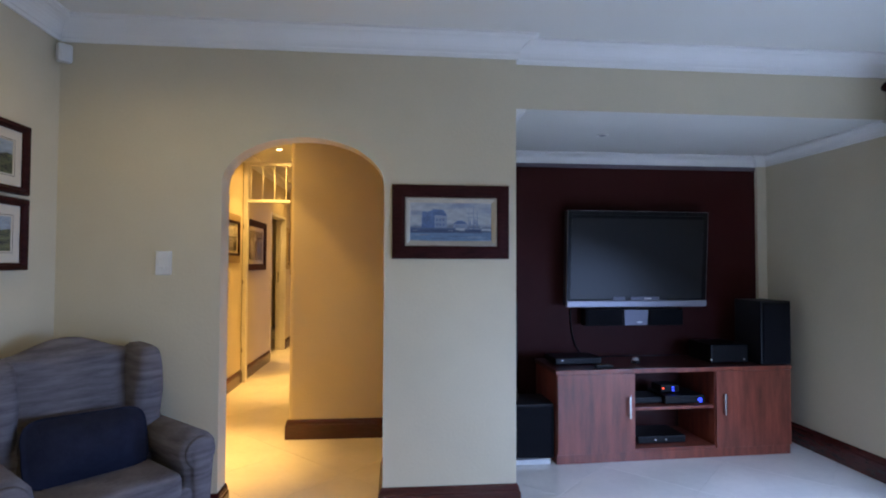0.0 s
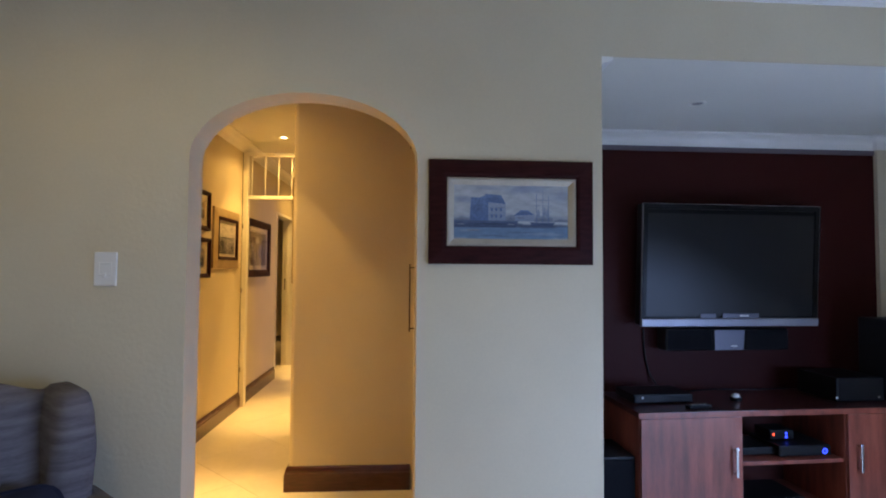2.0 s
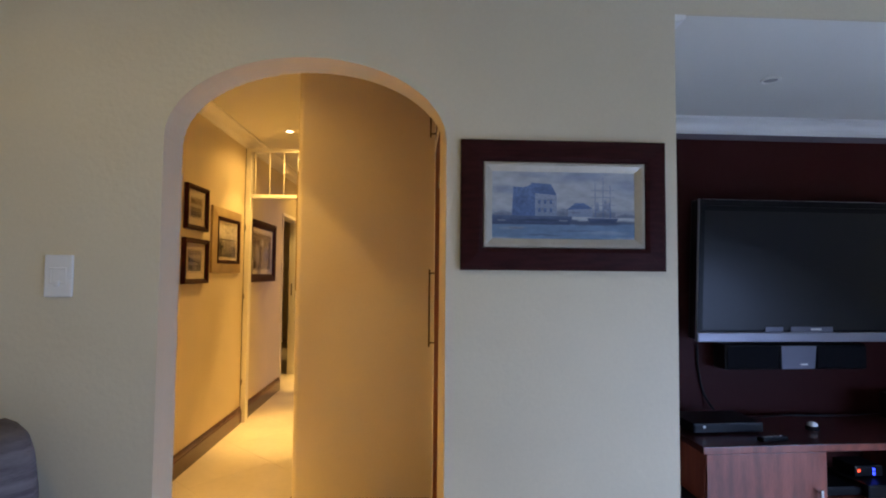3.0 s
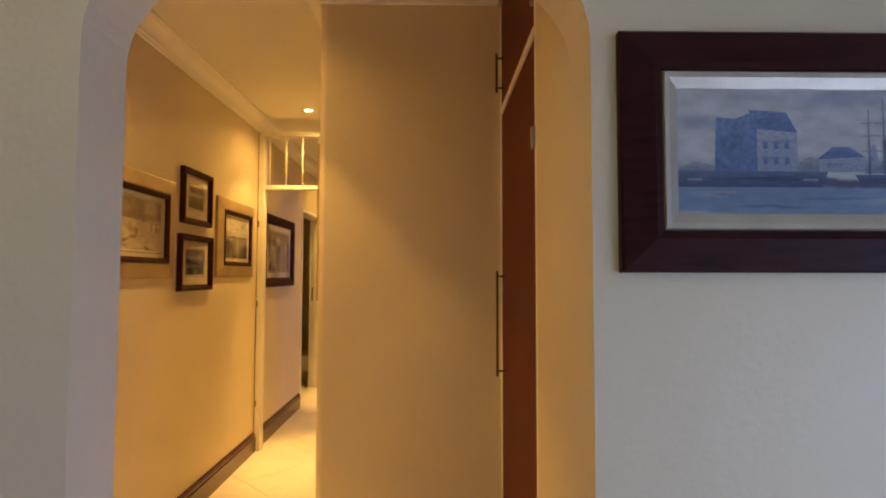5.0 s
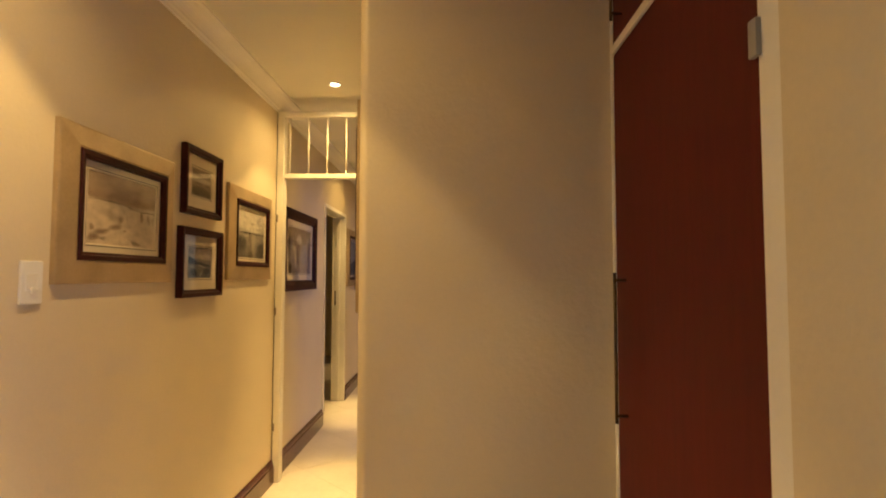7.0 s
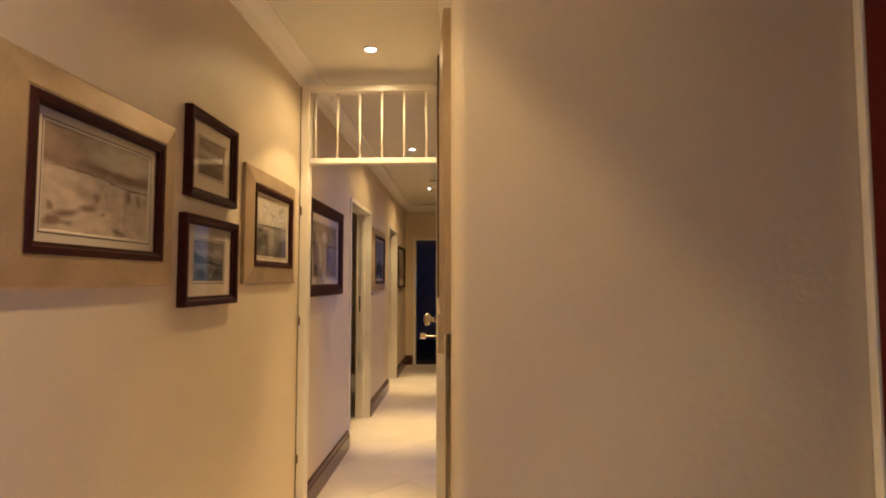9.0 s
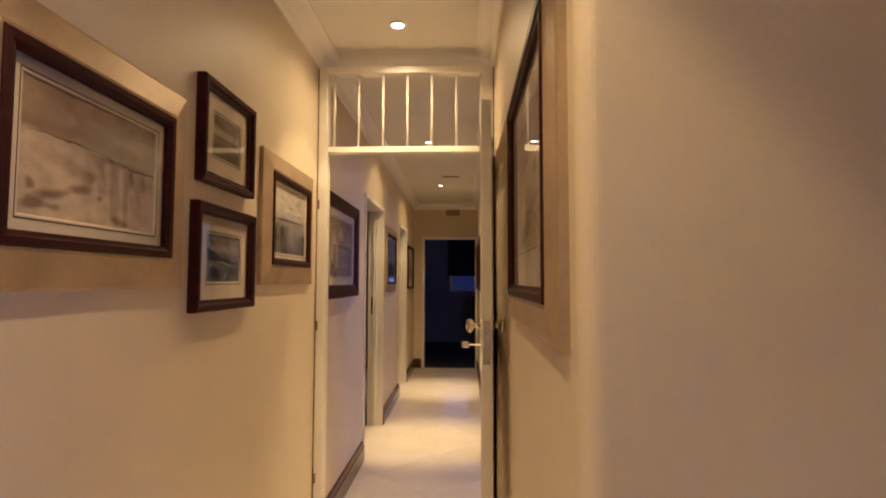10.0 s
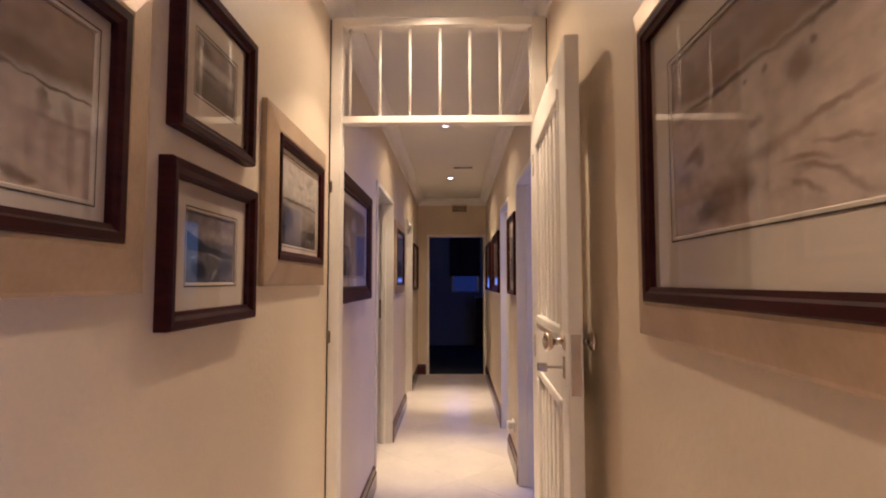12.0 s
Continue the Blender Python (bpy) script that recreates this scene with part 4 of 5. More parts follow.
    poly("painted_hull", [(0.68, 0.25), (0.86, 0.25), (0.88, 0.32), (0.66, 0.32)], quay_p, 0.0112)
    poly("painted_boat", [(0.12, 0.16), (0.21, 0.15), (0.22, 0.185), (0.115, 0.185)], far_p, 0.0114)
    for u, top in ((0.715, 0.84), (0.77, 0.92), (0.82, 0.80)):
        poly("painted_mast", [(u, 0.32), (u + 0.005, 0.32), (u + 0.004, top), (u + 0.001, top)], roof_p, 0.0114)
        for v in (0.5, 0.62, 0.72):
            poly("painted_yard", [(u - 0.03, v), (u + 0.035, v + 0.01), (u + 0.035, v + 0.018), (u - 0.03, v + 0.008)], wall_p, 0.0116)
    return ob


harbour_painting(pose(0.321, YA, 1.583))

# ---- wall fittings ----
def light_switch(m):
    ob = thing("light_switch", m, "white plastic light switch on the cream wall", "switch", "light switches")
    part("plate", box(-0.04, -0.010, -0.062, 0.04, 0, 0.062, 0.004), PLASTIC, ob)
    part("surround", ring(0.05, 0.05, [(0, 0.0095), (0.002, 0.0115), (0.006, 0.0115), (0.007, 0.0095)]), PLASTIC, ob)
    part("rocker", box(-0.007, -0.017, -0.032, 0.007, -0.010, -0.014, 0.003), PLASTIC, ob)
    return ob


light_switch(pose(-1.18, YA, 1.354))
light_switch(pose(XL, 4.245, 1.362, 0, 0, 90))
sensor = thing("alarm_detector", pose(XL + 0.045, YA - 0.045, 2.42, 0, 0, 45), "white plastic alarm detector in the ceiling corner", "alarm sensor")
part("casing", box(-0.033, -0.026, -0.046, 0.033, 0.02, 0.046, 0.012, 3), PLASTIC, sensor)
part("lens", box(-0.022, -0.030, -0.034, 0.022, -0.024, 0.002, 0.004), PLASTIC, sensor)
part("bracket", box(-0.018, 0.018, -0.03, 0.018, 0.045, 0.03, 0.003), PLASTIC, sensor)
sock = thing("wall_socket", pose(xd(8.15), 8.15, 0.30, 0, 0, -90), "white plastic wall socket with plug", "socket")
part("plate", box(-0.06, -0.011, -0.04, 0.06, 0, 0.04, 0.004), PLASTIC, sock)
part("plug", box(-0.035, -0.05, -0.028, 0.015, -0.011, 0.028, 0.008), PLASTIC, sock)

vent = thing("air_vent", pose(-1.094, EY, 2.472), "small terracotta air brick high on the end wall", "vent")
part("backing", box(-0.105, -0.003, -0.055, 0.105, 0, 0.055), VENTDARK, vent)
part("rim", ring(0.222, 0.122, [(0, 0), (0, 0.012), (0.012, 0.012), (0.012, 0.002)]), VENT, vent)
for k in range(1, 6):
    part("slat", box(-0.1 + 0.2 * k / 6 - 0.006, -0.010, -0.05, -0.1 + 0.2 * k / 6 + 0.006, -0.002, 0.05, 0.002), VENT, vent)
for k in range(1, 3):
    part("slat", box(-0.1, -0.0095, -0.05 + 0.1 * k / 3 - 0.006, 0.1, -0.0022, -0.05 + 0.1 * k / 3 + 0.006, 0.002), VENT, vent)


def downlight(x, y, z, lit=True):
    ob = thing("downlight", pose(x, y, z), "round recessed ceiling downlight, lit" if lit else "small recessed downlight in alcove ceiling, unlit", "downlight", "ceiling downlights")
    rim = bmesh.new()
    n, rows = 28, []
    for r, h in ((0.042, 0.0), (0.042, -0.004), (0.038, -0.007), (0.031, -0.006), (0.029, -0.001)):
        rows.append([rim.verts.new((r * math.cos(2 * math.pi * k / n), r * math.sin(2 * math.pi * k / n), h)) for k in range(n)])
    for a, b in zip(rows, rows[1:]):
        for k in range(n):
            rim.faces.new((a[k], a[(k + 1) % n], b[(k + 1) % n], b[k]))
    part("rim", rim, WHITE, ob, smooth=True)
    part("bulb", lathe([(0.029, -0.001), (0.029, -0.002), (0.018, -0.006), (0.004, -0.007)], n=24), GLOW if lit else GREYPLASTIC, ob, "glowing lamp glass" if lit else "")
    return ob


for lx, ly in LAMPS:
    downlight(lx, ly, ZC)
downlight(-1.1, 1.8, ZC)
downlight(1.43, 3.64, ZS, False)

slot = thing("ceiling_vent", pose(-1.08, 9.8, ZC), "narrow white slot vent in the corridor ceiling", "vent")
part("frame", ring(0.22, 0.07, [(0, 0.0), (0, 0.006), (0.008, 0.006), (0.010, 0.001)]), WHITE, slot).rotation_euler = (radians(-90), 0, 0)
for k in range(3):
    part("slat", box(-0.1, -0.018 + 0.014 * k, -0.005, 0.1, -0.010 + 0.014 * k, -0.001), VENTDARK, slot)

# ---- lounge: armchair ----
def rounded(outline, r=0.05, n=5):
    """Round the corners of a plane outline."""
    out = []
    k = len(outline)
    for i in range(k):
        p, a, b = Vector(outline[i]), Vector(outline[i - 1]), Vector(outline[(i + 1) % k])
        da, db = (a - p), (b - p)
        ra, rb = min(r, da.length * 0.45), min(r, db.length * 0.45)
        s0, s1 = p + da.normalized() * ra, p + db.normalized() * rb
        for j in range(n + 1):
            t = j / n
            out.append(tuple((1 - t) ** 2 * s0 + 2 * t * (1 - t) * p + t * t * s1))
    return out


def padded(outline, thick, m, puff=0.02, edge=0.03):
    """An upholstered panel: a plane outline in (x, z), with rounded edges front (-y) and back."""
    own = bmesh.new()
    c = Vector((sum(p[0] for p in outline) / len(outline), sum(p[1] for p in outline) / len(outline)))
    loops = []
    for y, k in ((0.0, edge * 1.4), (edge * 0.3, edge * 0.45), (edge, 0.0), (thick - edge, 0.0), (thick - edge * 0.3, edge * 0.45), (thick, edge * 1.4)):
        row = []
        for p in outline:
            d = c - Vector(p)
            q = Vector(p) + d.normalized() * min(k, d.length * 0.8)
            row.append(own.verts.new(m @ Vector((q.x, y, q.y))))
        loops.append(row)
    n = len(outline)
    for a, b in zip(loops, loops[1:]):
        for i in range(n):
            own.faces.new((a[i], a[(i + 1) % n], b[(i + 1) % n], b[i]))
    for row, y in ((loops[0], -puff), (loops[-1], thick + puff)):
        mid = [own.verts.new(m @ Vector((c.x + (p[0] - c.x) * 0.55, y, c.y + (p[1] - c.y) * 0.55))) for p in outline]
        for i in range(n):
            own.faces.new((row[i], row[(i + 1) % n], mid[(i + 1) % n], mid[i]))
        v = own.verts.new(m @ Vector((c.x, y * 1.1 if y < 0 else y, c.y)))
        for i in range(n):
            own.faces.new((mid[i], mid[(i + 1) % n], v))
    return own


def wing_armchair(m):
    ob = thing("wing_armchair", m, "grey slub fabric wingback armchair in the room's corner", "armchair")
    part("seat_base", box(-0.33, -0.28, 0.16, 0.33, 0.27, 0.36, 0.03, 4), FABRIC, ob, smooth=True)
    part("seat_cushion", box(-0.265, -0.31, 0.315, 0.265, 0.22, 0.445, 0.055, 5), FABRIC, ob, smooth=True)
    top = [(-0.27, 0.0), (0.27, 0.0), (0.28, 0.52)]
    for k in range(13):
        u = 1 - k / 6
        top.append((0.28 * u, 0.545 + 0.075 * math.cos(u * math.pi / 2) ** 2))
    top.append((-0.28, 0.52))
    part("backrest", padded(top, 0.12, pose(0, 0.15, 0.392, -7), 0.03, 0.04), FABRIC, ob, smooth=True)
    wing = rounded([(0.30, 0.02), (0.29, 0.565), (0.07, 0.555), (0.035, 0.42), (0.10, 0.12), (0.0, 0.02)], 0.06)
    arm = [(0.088 * math.cos(a), 0.50 + 0.088 * math.sin(a)) for a in (math.pi * (k / 9 * 1.35 - 0.15) for k in range(10))] + [(-0.05, 0.16), (0.05, 0.16)]
    for side in (-1, 1):
        part("wing", padded([(a, b) for a, b in wing], 0.105, Matrix.Translation((side * 0.285 + 0.052, 0, 0.388)) @ pose(0, 0, 0, 0, 0, 90), 0.012, 0.03), FABRIC, ob, smooth=True)
        part("arm", padded(arm, 0.54, pose(side * 0.345, -0.28, 0.0), 0.012, 0.03), FABRIC, ob, smooth=True)
        part("arm_scroll", lathe([(0.070, 0.0), (0.066, 0.010), (0.03, 0.014), (0.01, 0.015)], pose(side * 0.345, -0.278, 0.50, 90), 20), FABRIC, ob, smooth=True)
        for y in (-0.23, 0.22):
            part("leg", lathe([(0.018, 0.0), (0.024, 0.08), (0.03, 0.165)], pose(side * 0.27, y, 0), 12), MAHOGANY, ob, "dark turned wooden leg")
    return ob


CH = pose(-1.280, 2.550, FZ, 0, 0, 48)
wing_armchair(CH)
pil = thing("cushion", CH @ pose(0.0, -0.08, 0.445, -22, 3, 0), "navy blue cotton cushion leaning in the armchair", "cushion")
part("cover", padded(rounded([(-0.235, 0.0), (0.235, 0.0), (0.24, 0.28), (-0.24, 0.28)], 0.085), 0.075, pose(0, 0.0, 0.0), 0.05, 0.045), NAVY, pil, smooth=True)

# ---- lounge: television alcove ----
tv = thing("television", pose(1.894, 4.105, 1.400, 3.5, 0, 2.2), "black flat television with silver lower bezel on red wall", "television")
part("casing", box(-0.572, 0.0, -0.365, 0.572, 0.07, 0.365, 0.008), BLACK, tv)
part("bezel", ring(1.145, 0.735, [(0, 0.0), (0.0, 0.012), (0.004, 0.015), (0.030, 0.014), (0.034, 0.006)]), BLACK, tv)
part("trim", ring(1.148, 0.738, [(0, 0.0), (0.0, 0.013), (0.002, 0.0156), (0.003, 0.0)]), SILVER, tv, "thin silver edge")
part("screen", sheet(1.08, 0.62, 0.0075), SCREEN, tv, "dark glossy screen")
part("lower_bar", box(-0.573, -0.026, -0.372, 0.573, 0.0, -0.322, 0.008), SILVER, tv, "silver lower bar")
# grey strips and a pale mark imitate reflections low on the screen
part("reflection_strip", box(-0.055, -0.018, -0.320, 0.18, -0.012, -0.292, 0.002), DULLSILVER, tv)
part("reflection_strip", box(-0.198, -0.018, -0.320, -0.10, -0.012, -0.294, 0.002), DULLSILVER, tv)
part("reflection_mark", box(0.055, -0.021, -0.311, 0.113, -0.0175, -0.301, 0.001), PLASTIC, tv)
part("wall_bracket", box(-0.2, 0.07, -0.2, 0.2, 0.128, 0.2, 0.01), BLACK, tv)
cs = thing("centre_speaker", pose(1.885, 4.13, 0.945, 0, 0, 2.2), "black centre loudspeaker with silver middle under television", "loudspeaker")
part("cabinet", box(-0.40, 0.0, -0.066, 0.40, 0.11, 0.066, 0.012, 3), BLACK, cs)
for a, b in ((-0.392, -0.108), (0.108, 0.392)):
    part("grille", box(a, -0.008, -0.058, b, 0.002, 0.058, 0.006), CLOTH, cs)
part("centre_panel", box(-0.1, -0.010, -0.062, 0.1, 0.004, 0.062, 0.006), BLACK, cs)
part("silver_panel", slab([(-0.092, -0.06), (0.088, -0.06), (0.102, 0.06), (-0.096, 0.06)], 0.004, pose(0, -0.014, 0)), DULLSILVER, cs, "grey silver middle panel")
part("maker_mark", box(0.008, -0.020, -0.040, 0.046, -0.0135, -0.032, 0.001), PLASTIC, cs)

U = pose(1.105, 3.645, FZ, 0, 0, 2.6)
L, H, DP = 1.735, 0.629, 0.46
unit = thing("television_cabinet", U, "cherry veneer television cabinet with open middle shelves", "cabinet")
# the dark wall mirrored in the top is put into its colour
part("top", box(-0.008, -0.008, H - 0.028, L + 0.008, DP, H, 0.003), CHERRYDIM, unit)
part("edge_strip", box(-0.008, -0.014, H - 0.030, L + 0.008, -0.0085, H - 0.001, 0.002), CHERRY, unit, "front edge strip in plain cherry")
part("plinth", box(0.0, 0.0, 0.0, L, DP - 0.02, 0.062, 0.003), CHERRY, unit)
part("bottom", box(0.0, 0.004, 0.062, L, DP, 0.08, 0.002), CHERRY, unit)
part("back_panel", box(0.02, DP - 0.012, 0.08, L - 0.02, DP, H - 0.028), CHERRYDIM, unit)
for x in (0.0, 0.538, 1.152, L - 0.018):
    part("upright", box(x, 0.002, 0.08, x + 0.018, DP - 0.012, H - 0.028, 0.001), CHERRY, unit)
part("shelf", box(0.556, 0.012, 0.338, 1.152, DP - 0.012, 0.358, 0.002), CHERRY, unit)
for x0, x1, hx in ((0.003, 0.552, 0.505), (1.156, L - 0.003, 1.208)):
    d = part("cabinet_door", box(x0, -0.016, 0.068, x1, 0.0, H - 0.031, 0.002), CHERRY, unit)
    hb = box(hx - 0.007, -0.046, 0.300, hx + 0.007, -0.036, 0.448, 0.003)
    for z in (0.315, 0.433):
        box(hx - 0.005, -0.038, z - 0.005, hx + 0.005, -0.015, z + 0.005, bm=hb)
    part("handle", hb, STEEL, d, "brushed steel bar handle")


def device(m, w, d, h, label, category, led=None, ring_x=None):
    ob = thing("media_box", m, label, category, "media boxes")
    part("case", box(-w / 2, 0, 0.006, w / 2, d, h, 0.004), BLACK, ob)
    part("front_panel", box(-w / 2 + 0.004, -0.004, 0.010, w / 2 - 0.004, 0.001, h - 0.006, 0.002), BLACK, ob)
    for sx in (-1, 1):
        for y in (0.03, d - 0.03):
            part("foot", lathe([(0.01, 0), (0.011, 0.007)], pose(sx * (w / 2 - 0.03), y, 0), 10), BLACK, ob)
    for lx, lz, mat in led or ():
        part("led", box(lx - 0.006, -0.007, lz - 0.006, lx + 0.006, -0.003, lz + 0.006, 0.002), mat, ob, "small glowing light")
    if ring_x is not None:
        bmr = bmesh.new()
        rows = [[bmr.verts.new((ring_x + r * math.cos(k * math.pi / 10), -0.0065, h / 2 + r * math.sin(k * math.pi / 10))) for k in range(20)] for r in (0.009, 0.015)]
        for k in range(20):
            bmr.faces.new((rows[0][k], rows[0][(k + 1) % 20], rows[1][(k + 1) % 20], rows[1][k]))
        part("light_ring", bmr, LEDBLUE, ob, "glowing blue ring")
    return ob


device(U @ pose(0.96, 0.05, 0.358), 0.30, 0.24, 0.062, "black decoder with blue ring light on shelf", "decoder", ring_x=0.11)
device(U @ pose(0.72, 0.09, 0.358), 0.26, 0.2, 0.045, "black flat media box on the shelf", "media box")
device(U @ pose(0.90, 0.14, 0.420), 0.14, 0.13, 0.055, "small black router with blue and red lights", "router", led=[(0.02, 0.04, LEDBLUE), (0.02, 0.02, LEDBLUE), (-0.055, 0.035, LEDRED)])
device(U @ pose(0.80, 0.08, 0.080), 0.36, 0.25, 0.055, "black disc player on the lower shelf", "disc player", led=[(-0.05, 0.03, PLASTIC), (0.03, 0.03, PLASTIC)])
device(U @ pose(1.345, 0.10, H), 0.29, 0.28, 0.135, "black amplifier on the television cabinet", "amplifier", led=[(-0.15, 0.028, PLASTIC), (0.11, 0.028, GREYPLASTIC)])
device(U @ pose(0.22, 0.16, H), 0.34, 0.22, 0.05, "flat black media box on the cabinet", "media box", led=[(-0.12, 0.036, PLASTIC)])
puck = thing("light_puck", U @ pose(0.67, 0.20, H), "small white round sensor on the cabinet", "sensor")
part("base", lathe([(0.028, 0), (0.03, 0.012), (0.026, 0.02)], n=20), BLACK, puck)
part("dome", lathe([(0.024, 0.02), (0.022, 0.03), (0.012, 0.038), (0.004, 0.04)], n=20), PLASTIC, puck)
remote = thing("remote_control", U @ pose(0.36, 0.06, H, 0, 0, 12), "black remote control lying on the cabinet", "remote control")
part("case", box(-0.07, -0.02, 0, 0.07, 0.02, 0.018, 0.005), BLACK, remote)
for k in range(4):
    part("button", box(-0.05 + 0.028 * k, -0.008, 0.017, -0.036 + 0.028 * k, 0.008, 0.021, 0.002), GREYPLASTIC, remote)


def loudspeaker(name, m, w, d, h, label, grille=(0.03, 0.97)):
    ob = thing(name, m, label, "loudspeaker", "black loudspeakers")
    part("cabinet", box(-w / 2, 0, 0, w / 2, d, h, 0.006), BLACKWOOD, ob)
    part("grille", box(-w / 2 + 0.01, -0.014, h * grille[0], w / 2 - 0.01, 0.001, h * grille[1], 0.008), CLOTH, ob)
    return ob


loudspeaker("shelf_speaker", U @ pose(L - 0.085, 0.02, H), 0.235, 0.28, 0.455, "black shelf loudspeaker on the cabinet's end")
loudspeaker("tower_speaker", pose(0.815, 4.0, FZ), 0.21, 0.22, 1.05, "tall black tower loudspeaker beside the pier")
loudspeaker("subwoofer", pose(0.915, 3.68, FZ + 0.035), 0.37, 0.30, 0.36, "black subwoofer cube standing on white tray")
tray = thing("speaker_tray", pose(0.915, 3.66, FZ), "thin white tray under the subwoofer", "tray")
part("plate", box(-0.185, 0, 0, 0.15, 0.31, 0.028, 0.004), PLASTIC, tray)
part("lip", box(-0.185, -0.004, 0.026, 0.15, 0.006, 0.034, 0.002), PLASTIC, tray)
orn = thing("glass_ornament", pose(0.84, 3.80, FZ + 0.395), "small dark glass ornament on the subwoofer", "ornament")
part("body", lathe([(0.03, 0), (0.036, 0.01), (0.04, 0.04), (0.03, 0.075), (0.018, 0.09), (0.02, 0.1)], n=20), BRONZE, orn, smooth=True)
part("collar", lathe([(0.021, 0.1), (0.022, 0.106), (0.02, 0.11)], n=20), STEEL, orn)


def cable(name, pts, r, label):
    cu = bpy.data.curves.new(name, "CURVE")
    cu.dimensions, cu.bevel_depth, cu.bevel_resolution = "3D", r, 2
    sp = cu.splines.new("BEZIER")
    sp.bezier_points.add(len(pts) - 1)
    for b, p in zip(sp.bezier_points, pts):
        b.co, b.handle_left_type, b.handle_right_type = p, "AUTO", "AUTO"
    cu.materials.append(BLACK)
    return tagged(new(name, cu), label, "cable")


cable("cable", [(1.40, 4.235, 1.0), (1.41, 4.24, 0.85), (1.44, 4.235, 0.72), (1.47, 4.20, 0.652)], 0.005, "thin black cable hanging from the television")
cable("cable", [(1.55, 4.0, 0.665), (1.75, 4.05, 0.663), (2.0, 4.02, 0.668), (2.2, 4.05, 0.668)], 0.004, "thin black cable lying on the cabinet")

# curtain and garden door
def curtain(m, w, h, folds, label):
    ob = thing("curtain", m, label, "curtain")
    b = bmesh.new()
    n, rows = folds * 10, []
    for z in (0.0, 0.35, 0.75, 1.0):
        row = []
        for k in range(n + 1):
            t = k / n
            amp = 0.035 + 0.02 * z
            row.append(b.verts.new((t * w, amp * math.sin(t * folds * 2 * math.pi) + 0.012 * math.sin(t * 17 + z * 4), h * z)))
        rows.append(row)
    for a, c in zip(rows, rows[1:]):
        for k in range(n):
            b.faces.new((a[k], a[k + 1], c[k + 1], c[k]))
    cl = part("cloth", b, CURTAIN, ob, smooth=True)
    so = cl.modifiers.new("thickness", "SOLIDIFY")
    so.thickness = 0.004
    return ob


curtain(pose(XA - 0.165, 2.31, FZ + 0.01, 0, 0, 90), 0.66, 2.36, 6, "brown patterned curtain gathered beside the garden door")
rod = thing("curtain_rod", pose(XA - 0.165, 0, 2.40), "dark wooden curtain rod above the garden door", "curtain rod")
part("rod", lathe([(0.014, -0.9), (0.014, 2.93)], pose(0, 0, 0, -90), 12), MAHOGANY, rod, smooth=True)
part("finial", lathe([(0.014, 0), (0.03, 0.02), (0.033, 0.04), (0.02, 0.065), (0.005, 0.07)], pose(0, 2.93, 0, -90), 14), MAHOGANY, rod, smooth=True)
for y in (-0.7, 2.45):
    part("bracket", box(-0.008, y - 0.012, -0.012, 0.164, y + 0.012, 0.012, 0.003), MAHOGANY, rod)
gd = structure(new("window_1"), "wide white framed sliding garden door", "window")
gd.location = (XA + 0.075, 0, 0)
for y in (GD[0], 0.325, GD[1] - 0.05):
    part("window_frame", box(-0.03, y, 0, 0.03, y + 0.05, GD[2], 0.004), WHITE, gd)
for z in (0.0, GD[2] - 0.05):
    for a, b in ((GD[0] + 0.05, 0.325), (0.375, GD[1] - 0.05)):
        part("window_frame", box(-0.03, a, z, 0.03, b, z + 0.05, 0.004), WHITE, gd)
for a, b in ((GD[0] + 0.05, 0.325), (0.375, GD[1] - 0.05)):
    g = part("pane", box(0.036, a, 0.05, 0.042, b, GD[2] - 0.05), GLASS, gd)
    g.visible_shadow = False

# ---- bedroom beyond the end door ----
blind = thing("roman_blind", pose((BW[0] + BW[1]) / 2 - 0.01, EY + 3.47, 0), "dark cloth blind lowered over the bedroom window", "blind")
for k in range(4):
    part("fold", box(-0.325, -0.012 - 0.003 * k, 1.49 + 0.22 * k, 0.325, 0.006 - 0.003 * k, 1.51 + 0.22 * (k + 1), 0.005), BLIND, blind)
part("headrail", box(-0.325, -0.03, 2.37, 0.325, 0.02, 2.41, 0.004), BLIND, blind)
w2 = structure(new("window_2"), "bedroom window half covered by a blind", "window")
w2.location = ((BW[0] + BW[1]) / 2, EY + 3.55, BW[2])
wd, wh = BW[1] - BW[0], BW[3] - BW[2]
for a, b in ((-wd / 2, -wd / 2 + 0.04), (wd / 2 - 0.04, wd / 2)):
    part("window_frame", box(a, -0.02, 0, b, 0.02, wh, 0.003), WHITE, w2)
part("window_sill", box(-wd / 2, -0.09, -0.02, wd / 2, 0.02, 0.0, 0.003), WHITE, w2)
# the pane's faint blue emission stands for daylight outside
part("pane", box(-wd / 2 + 0.04, 0.0, 0.0, wd / 2 - 0.04, 0.006, wh), material("glowing_window_pane", (0.10, 0.13, 0.24), 0.5, vary=0.1, emit=(0.12, 0.17, 0.45), emit_strength=0.07), w2)
chest = thing("chest_of_drawers", pose(-0.42, EY + 2.9, 0), "dark wooden chest in the unlit bedroom", "chest")
part("carcass", box(-0.32, 0, 0.05, 0.32, 0.45, 1.05, 0.008), MAHOGANY, chest)
for k in range(4):
    d = part("drawer", box(-0.30, -0.018, 0.08 + 0.235 * k, 0.30, 0.0, 0.30 + 0.235 * k, 0.005), MAHOGANY, chest)
    part("knob", lathe([(0.008, 0), (0.016, 0.012), (0.012, 0.02)], pose(0, -0.018, 0.19 + 0.235 * k, 90), 10), BRONZE, d)
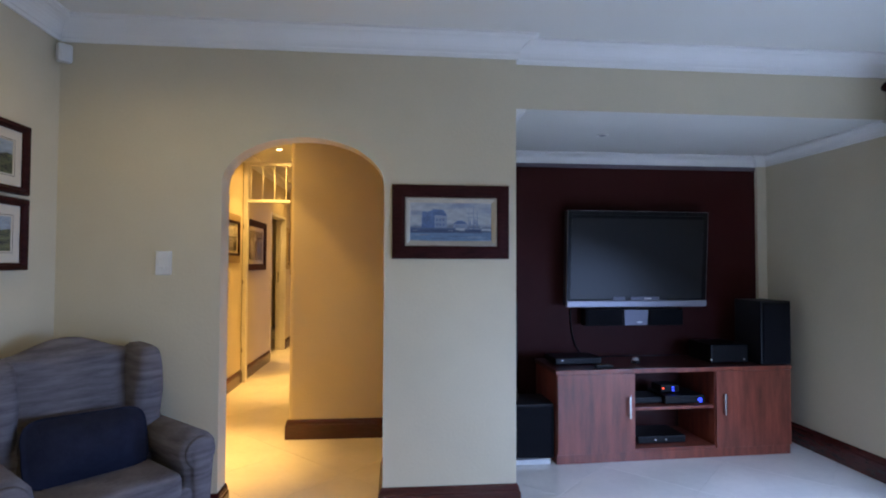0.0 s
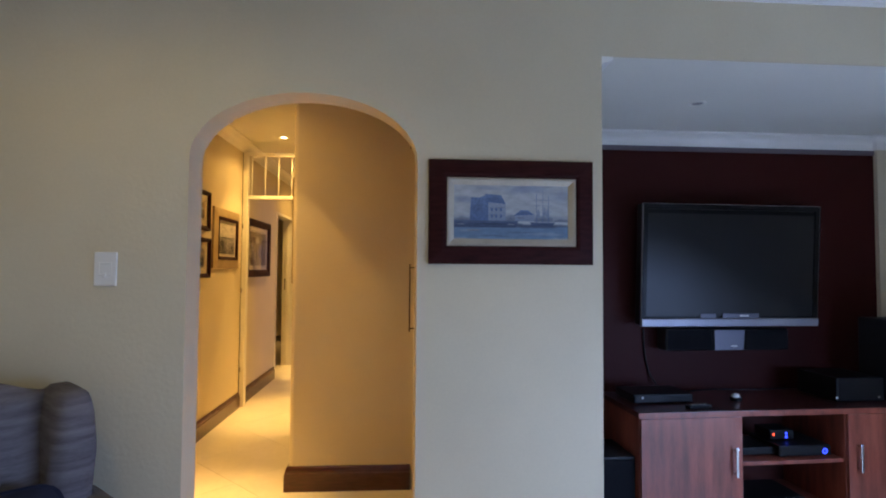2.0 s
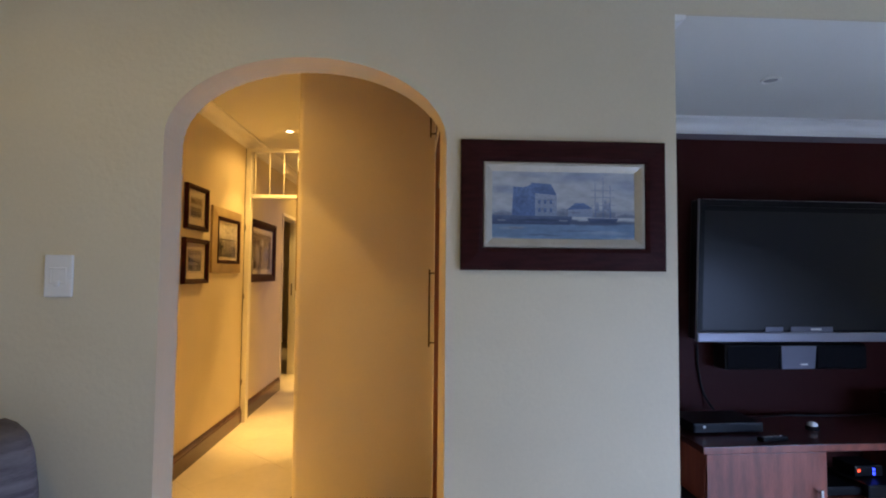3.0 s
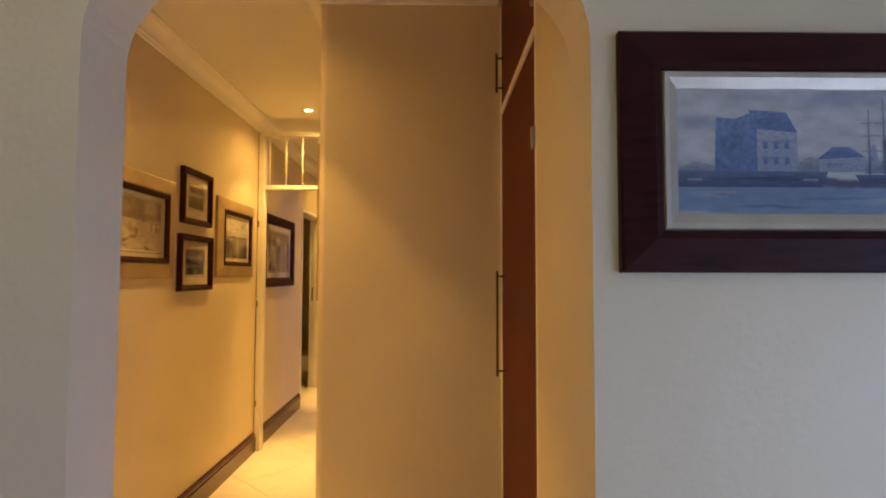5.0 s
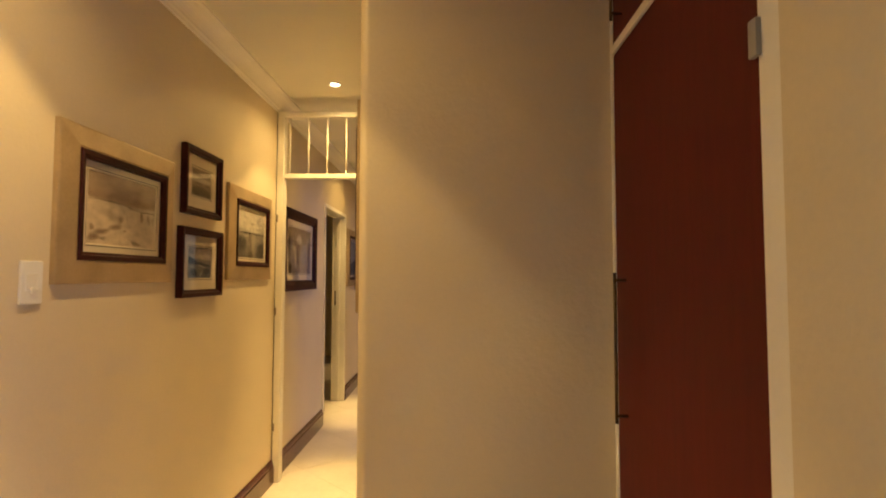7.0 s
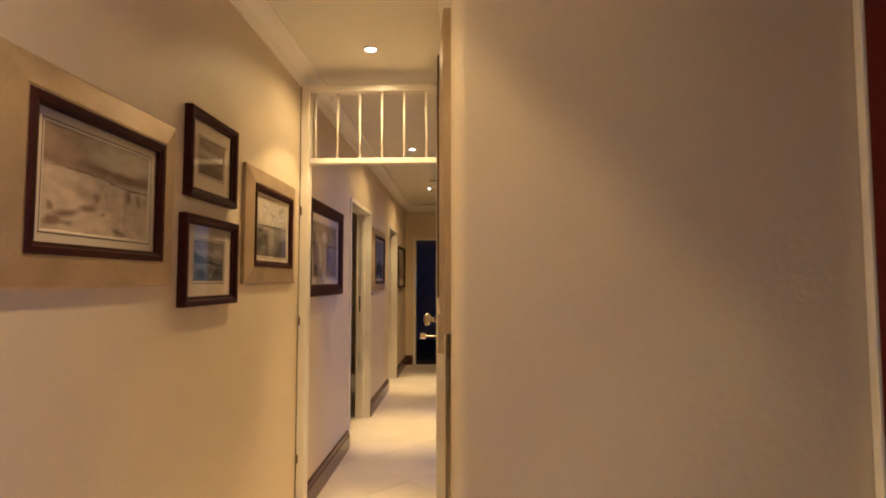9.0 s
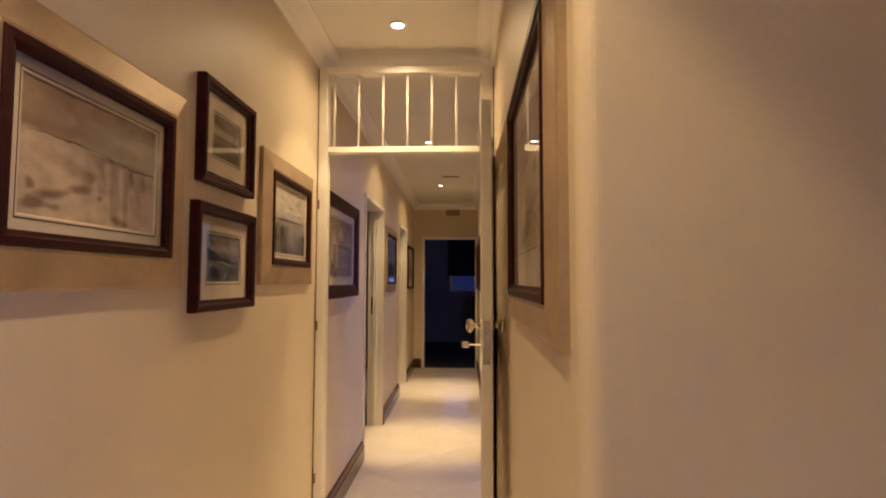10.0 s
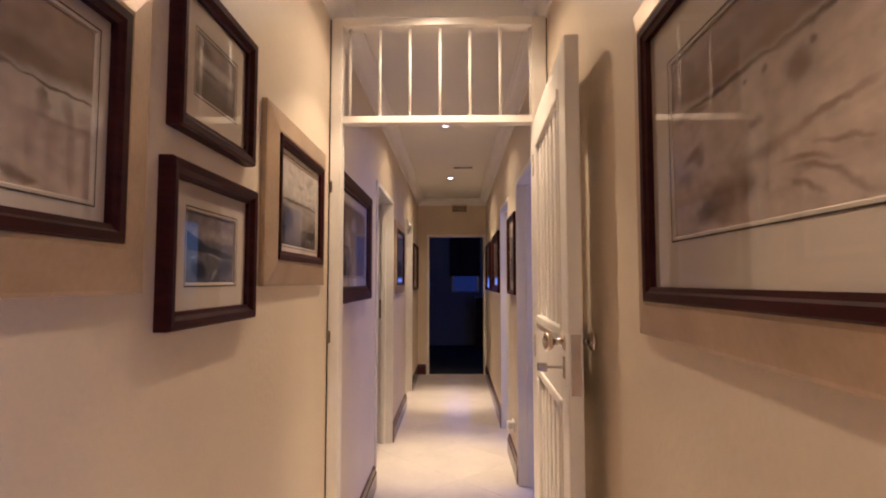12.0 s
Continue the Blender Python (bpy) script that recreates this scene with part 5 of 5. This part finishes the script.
for x in (-0.28, 0.28):
    for y in (0.04, 0.41):
        part("leg", box(x - 0.025, y - 0.025, 0, x + 0.025, y + 0.025, 0.052, 0.004), MAHOGANY, chest)
plant = thing("potted_plant", pose(-1.93, EY + 2.3, 0), "tall dark potted plant in the unlit bedroom", "plant")
part("pot", lathe([(0.13, 0), (0.16, 0.15), (0.18, 0.34), (0.19, 0.36), (0.17, 0.36)], n=20), BRONZE, plant)
rng = random.Random(5)
for k in range(14):
    b = bmesh.new()
    az, lean, ln = rng.uniform(0, 6.28), rng.uniform(0.05, 0.4), rng.uniform(0.9, 1.45)
    prev = None
    for j in range(8):
        t = j / 7
        r = lean * ln * t * t
        wd2 = 0.035 * math.sin(math.pi * min(0.97, 0.12 + 0.85 * t))
        c = Vector((0.05 * math.cos(az) + r * math.cos(az), 0.05 * math.sin(az) + r * math.sin(az), 0.33 + ln * t * (1 - 0.12 * t)))
        sd = Vector((-math.sin(az), math.cos(az), 0)) * wd2
        row = (b.verts.new(c - sd), b.verts.new(c + sd))
        if prev:
            b.faces.new((prev[0], prev[1], row[1], row[0]))
        prev = row
    part("leaf", b, GARDEN, plant)

# ---- floor tiles, laid on the diagonal ----
TS = 0.60
tile_mesh = bpy.data.meshes.new("tile")
b = box(-TS / 2 + 0.001, -TS / 2 + 0.001, -0.010, TS / 2 - 0.001, TS / 2 - 0.001, 0.0, 0.001, 1)
b.to_mesh(tile_mesh)
b.free()
tile_mesh.materials.append(TILE)
floor_ob = bpy.data.objects["floor"]


def clip(poly, x0, y0, x1, y1):
    """The part of a convex outline that lies in a rectangle."""
    for axis, limit, sign in ((0, x0, 1), (0, x1, -1), (1, y0, 1), (1, y1, -1)):
        out = []
        for k, p in enumerate(poly):
            q = poly[(k + 1) % len(poly)]
            a, b = sign * (p[axis] - limit), sign * (q[axis] - limit)
            if a >= 0:
                out.append(p)
            if a * b < 0:
                t = a / (a - b)
                out.append((p[0] + t * (q[0] - p[0]), p[1] + t * (q[1] - p[1])))
        poly = out
        if len(poly) < 3:
            return []
    return poly


def lay_tiles(x0, y0, x1, y1):
    half = (TS / 2 - 0.001) * math.sqrt(2)
    quarter = random.Random(3)
    for i in range(-40, 41):
        for j in range(-40, 41):
            x, y = 0.13 + (i - j) * TS * math.sqrt(0.5), 0.21 + (i + j) * TS * math.sqrt(0.5)
            if not (x0 - half < x < x1 + half and y0 - half < y < y1 + half):
                continue
            poly = clip([(x - half, y), (x, y - half), (x + half, y), (x, y + half)], x0, y0, x1, y1)
            if not poly:
                continue
            if x - half >= x0 and x + half <= x1 and y - half >= y0 and y + half <= y1:
                t = new("tile", tile_mesh)
                t.matrix_basis = pose(x, y, FZ, 0, 0, 45 + 90 * quarter.randrange(4))
            else:
                me = bpy.data.meshes.new("cut_tile")
                n = len(poly)
                me.from_pydata([(u - x, v - y, z) for z in (-0.010, 0.0) for u, v in poly], [],
                               [tuple(range(n - 1, -1, -1)), tuple(range(n, 2 * n))] + [(k, (k + 1) % n, n + (k + 1) % n, n + k) for k in range(n)])
                me.materials.append(TILE)
                t = new("tile", me)
                t.matrix_basis = pose(x, y, FZ)
            t.parent = floor_ob


lay_tiles(XL, YBACK, XA, YR)
lay_tiles(XL - 0.13, YR, 0.6, EY + 0.03)
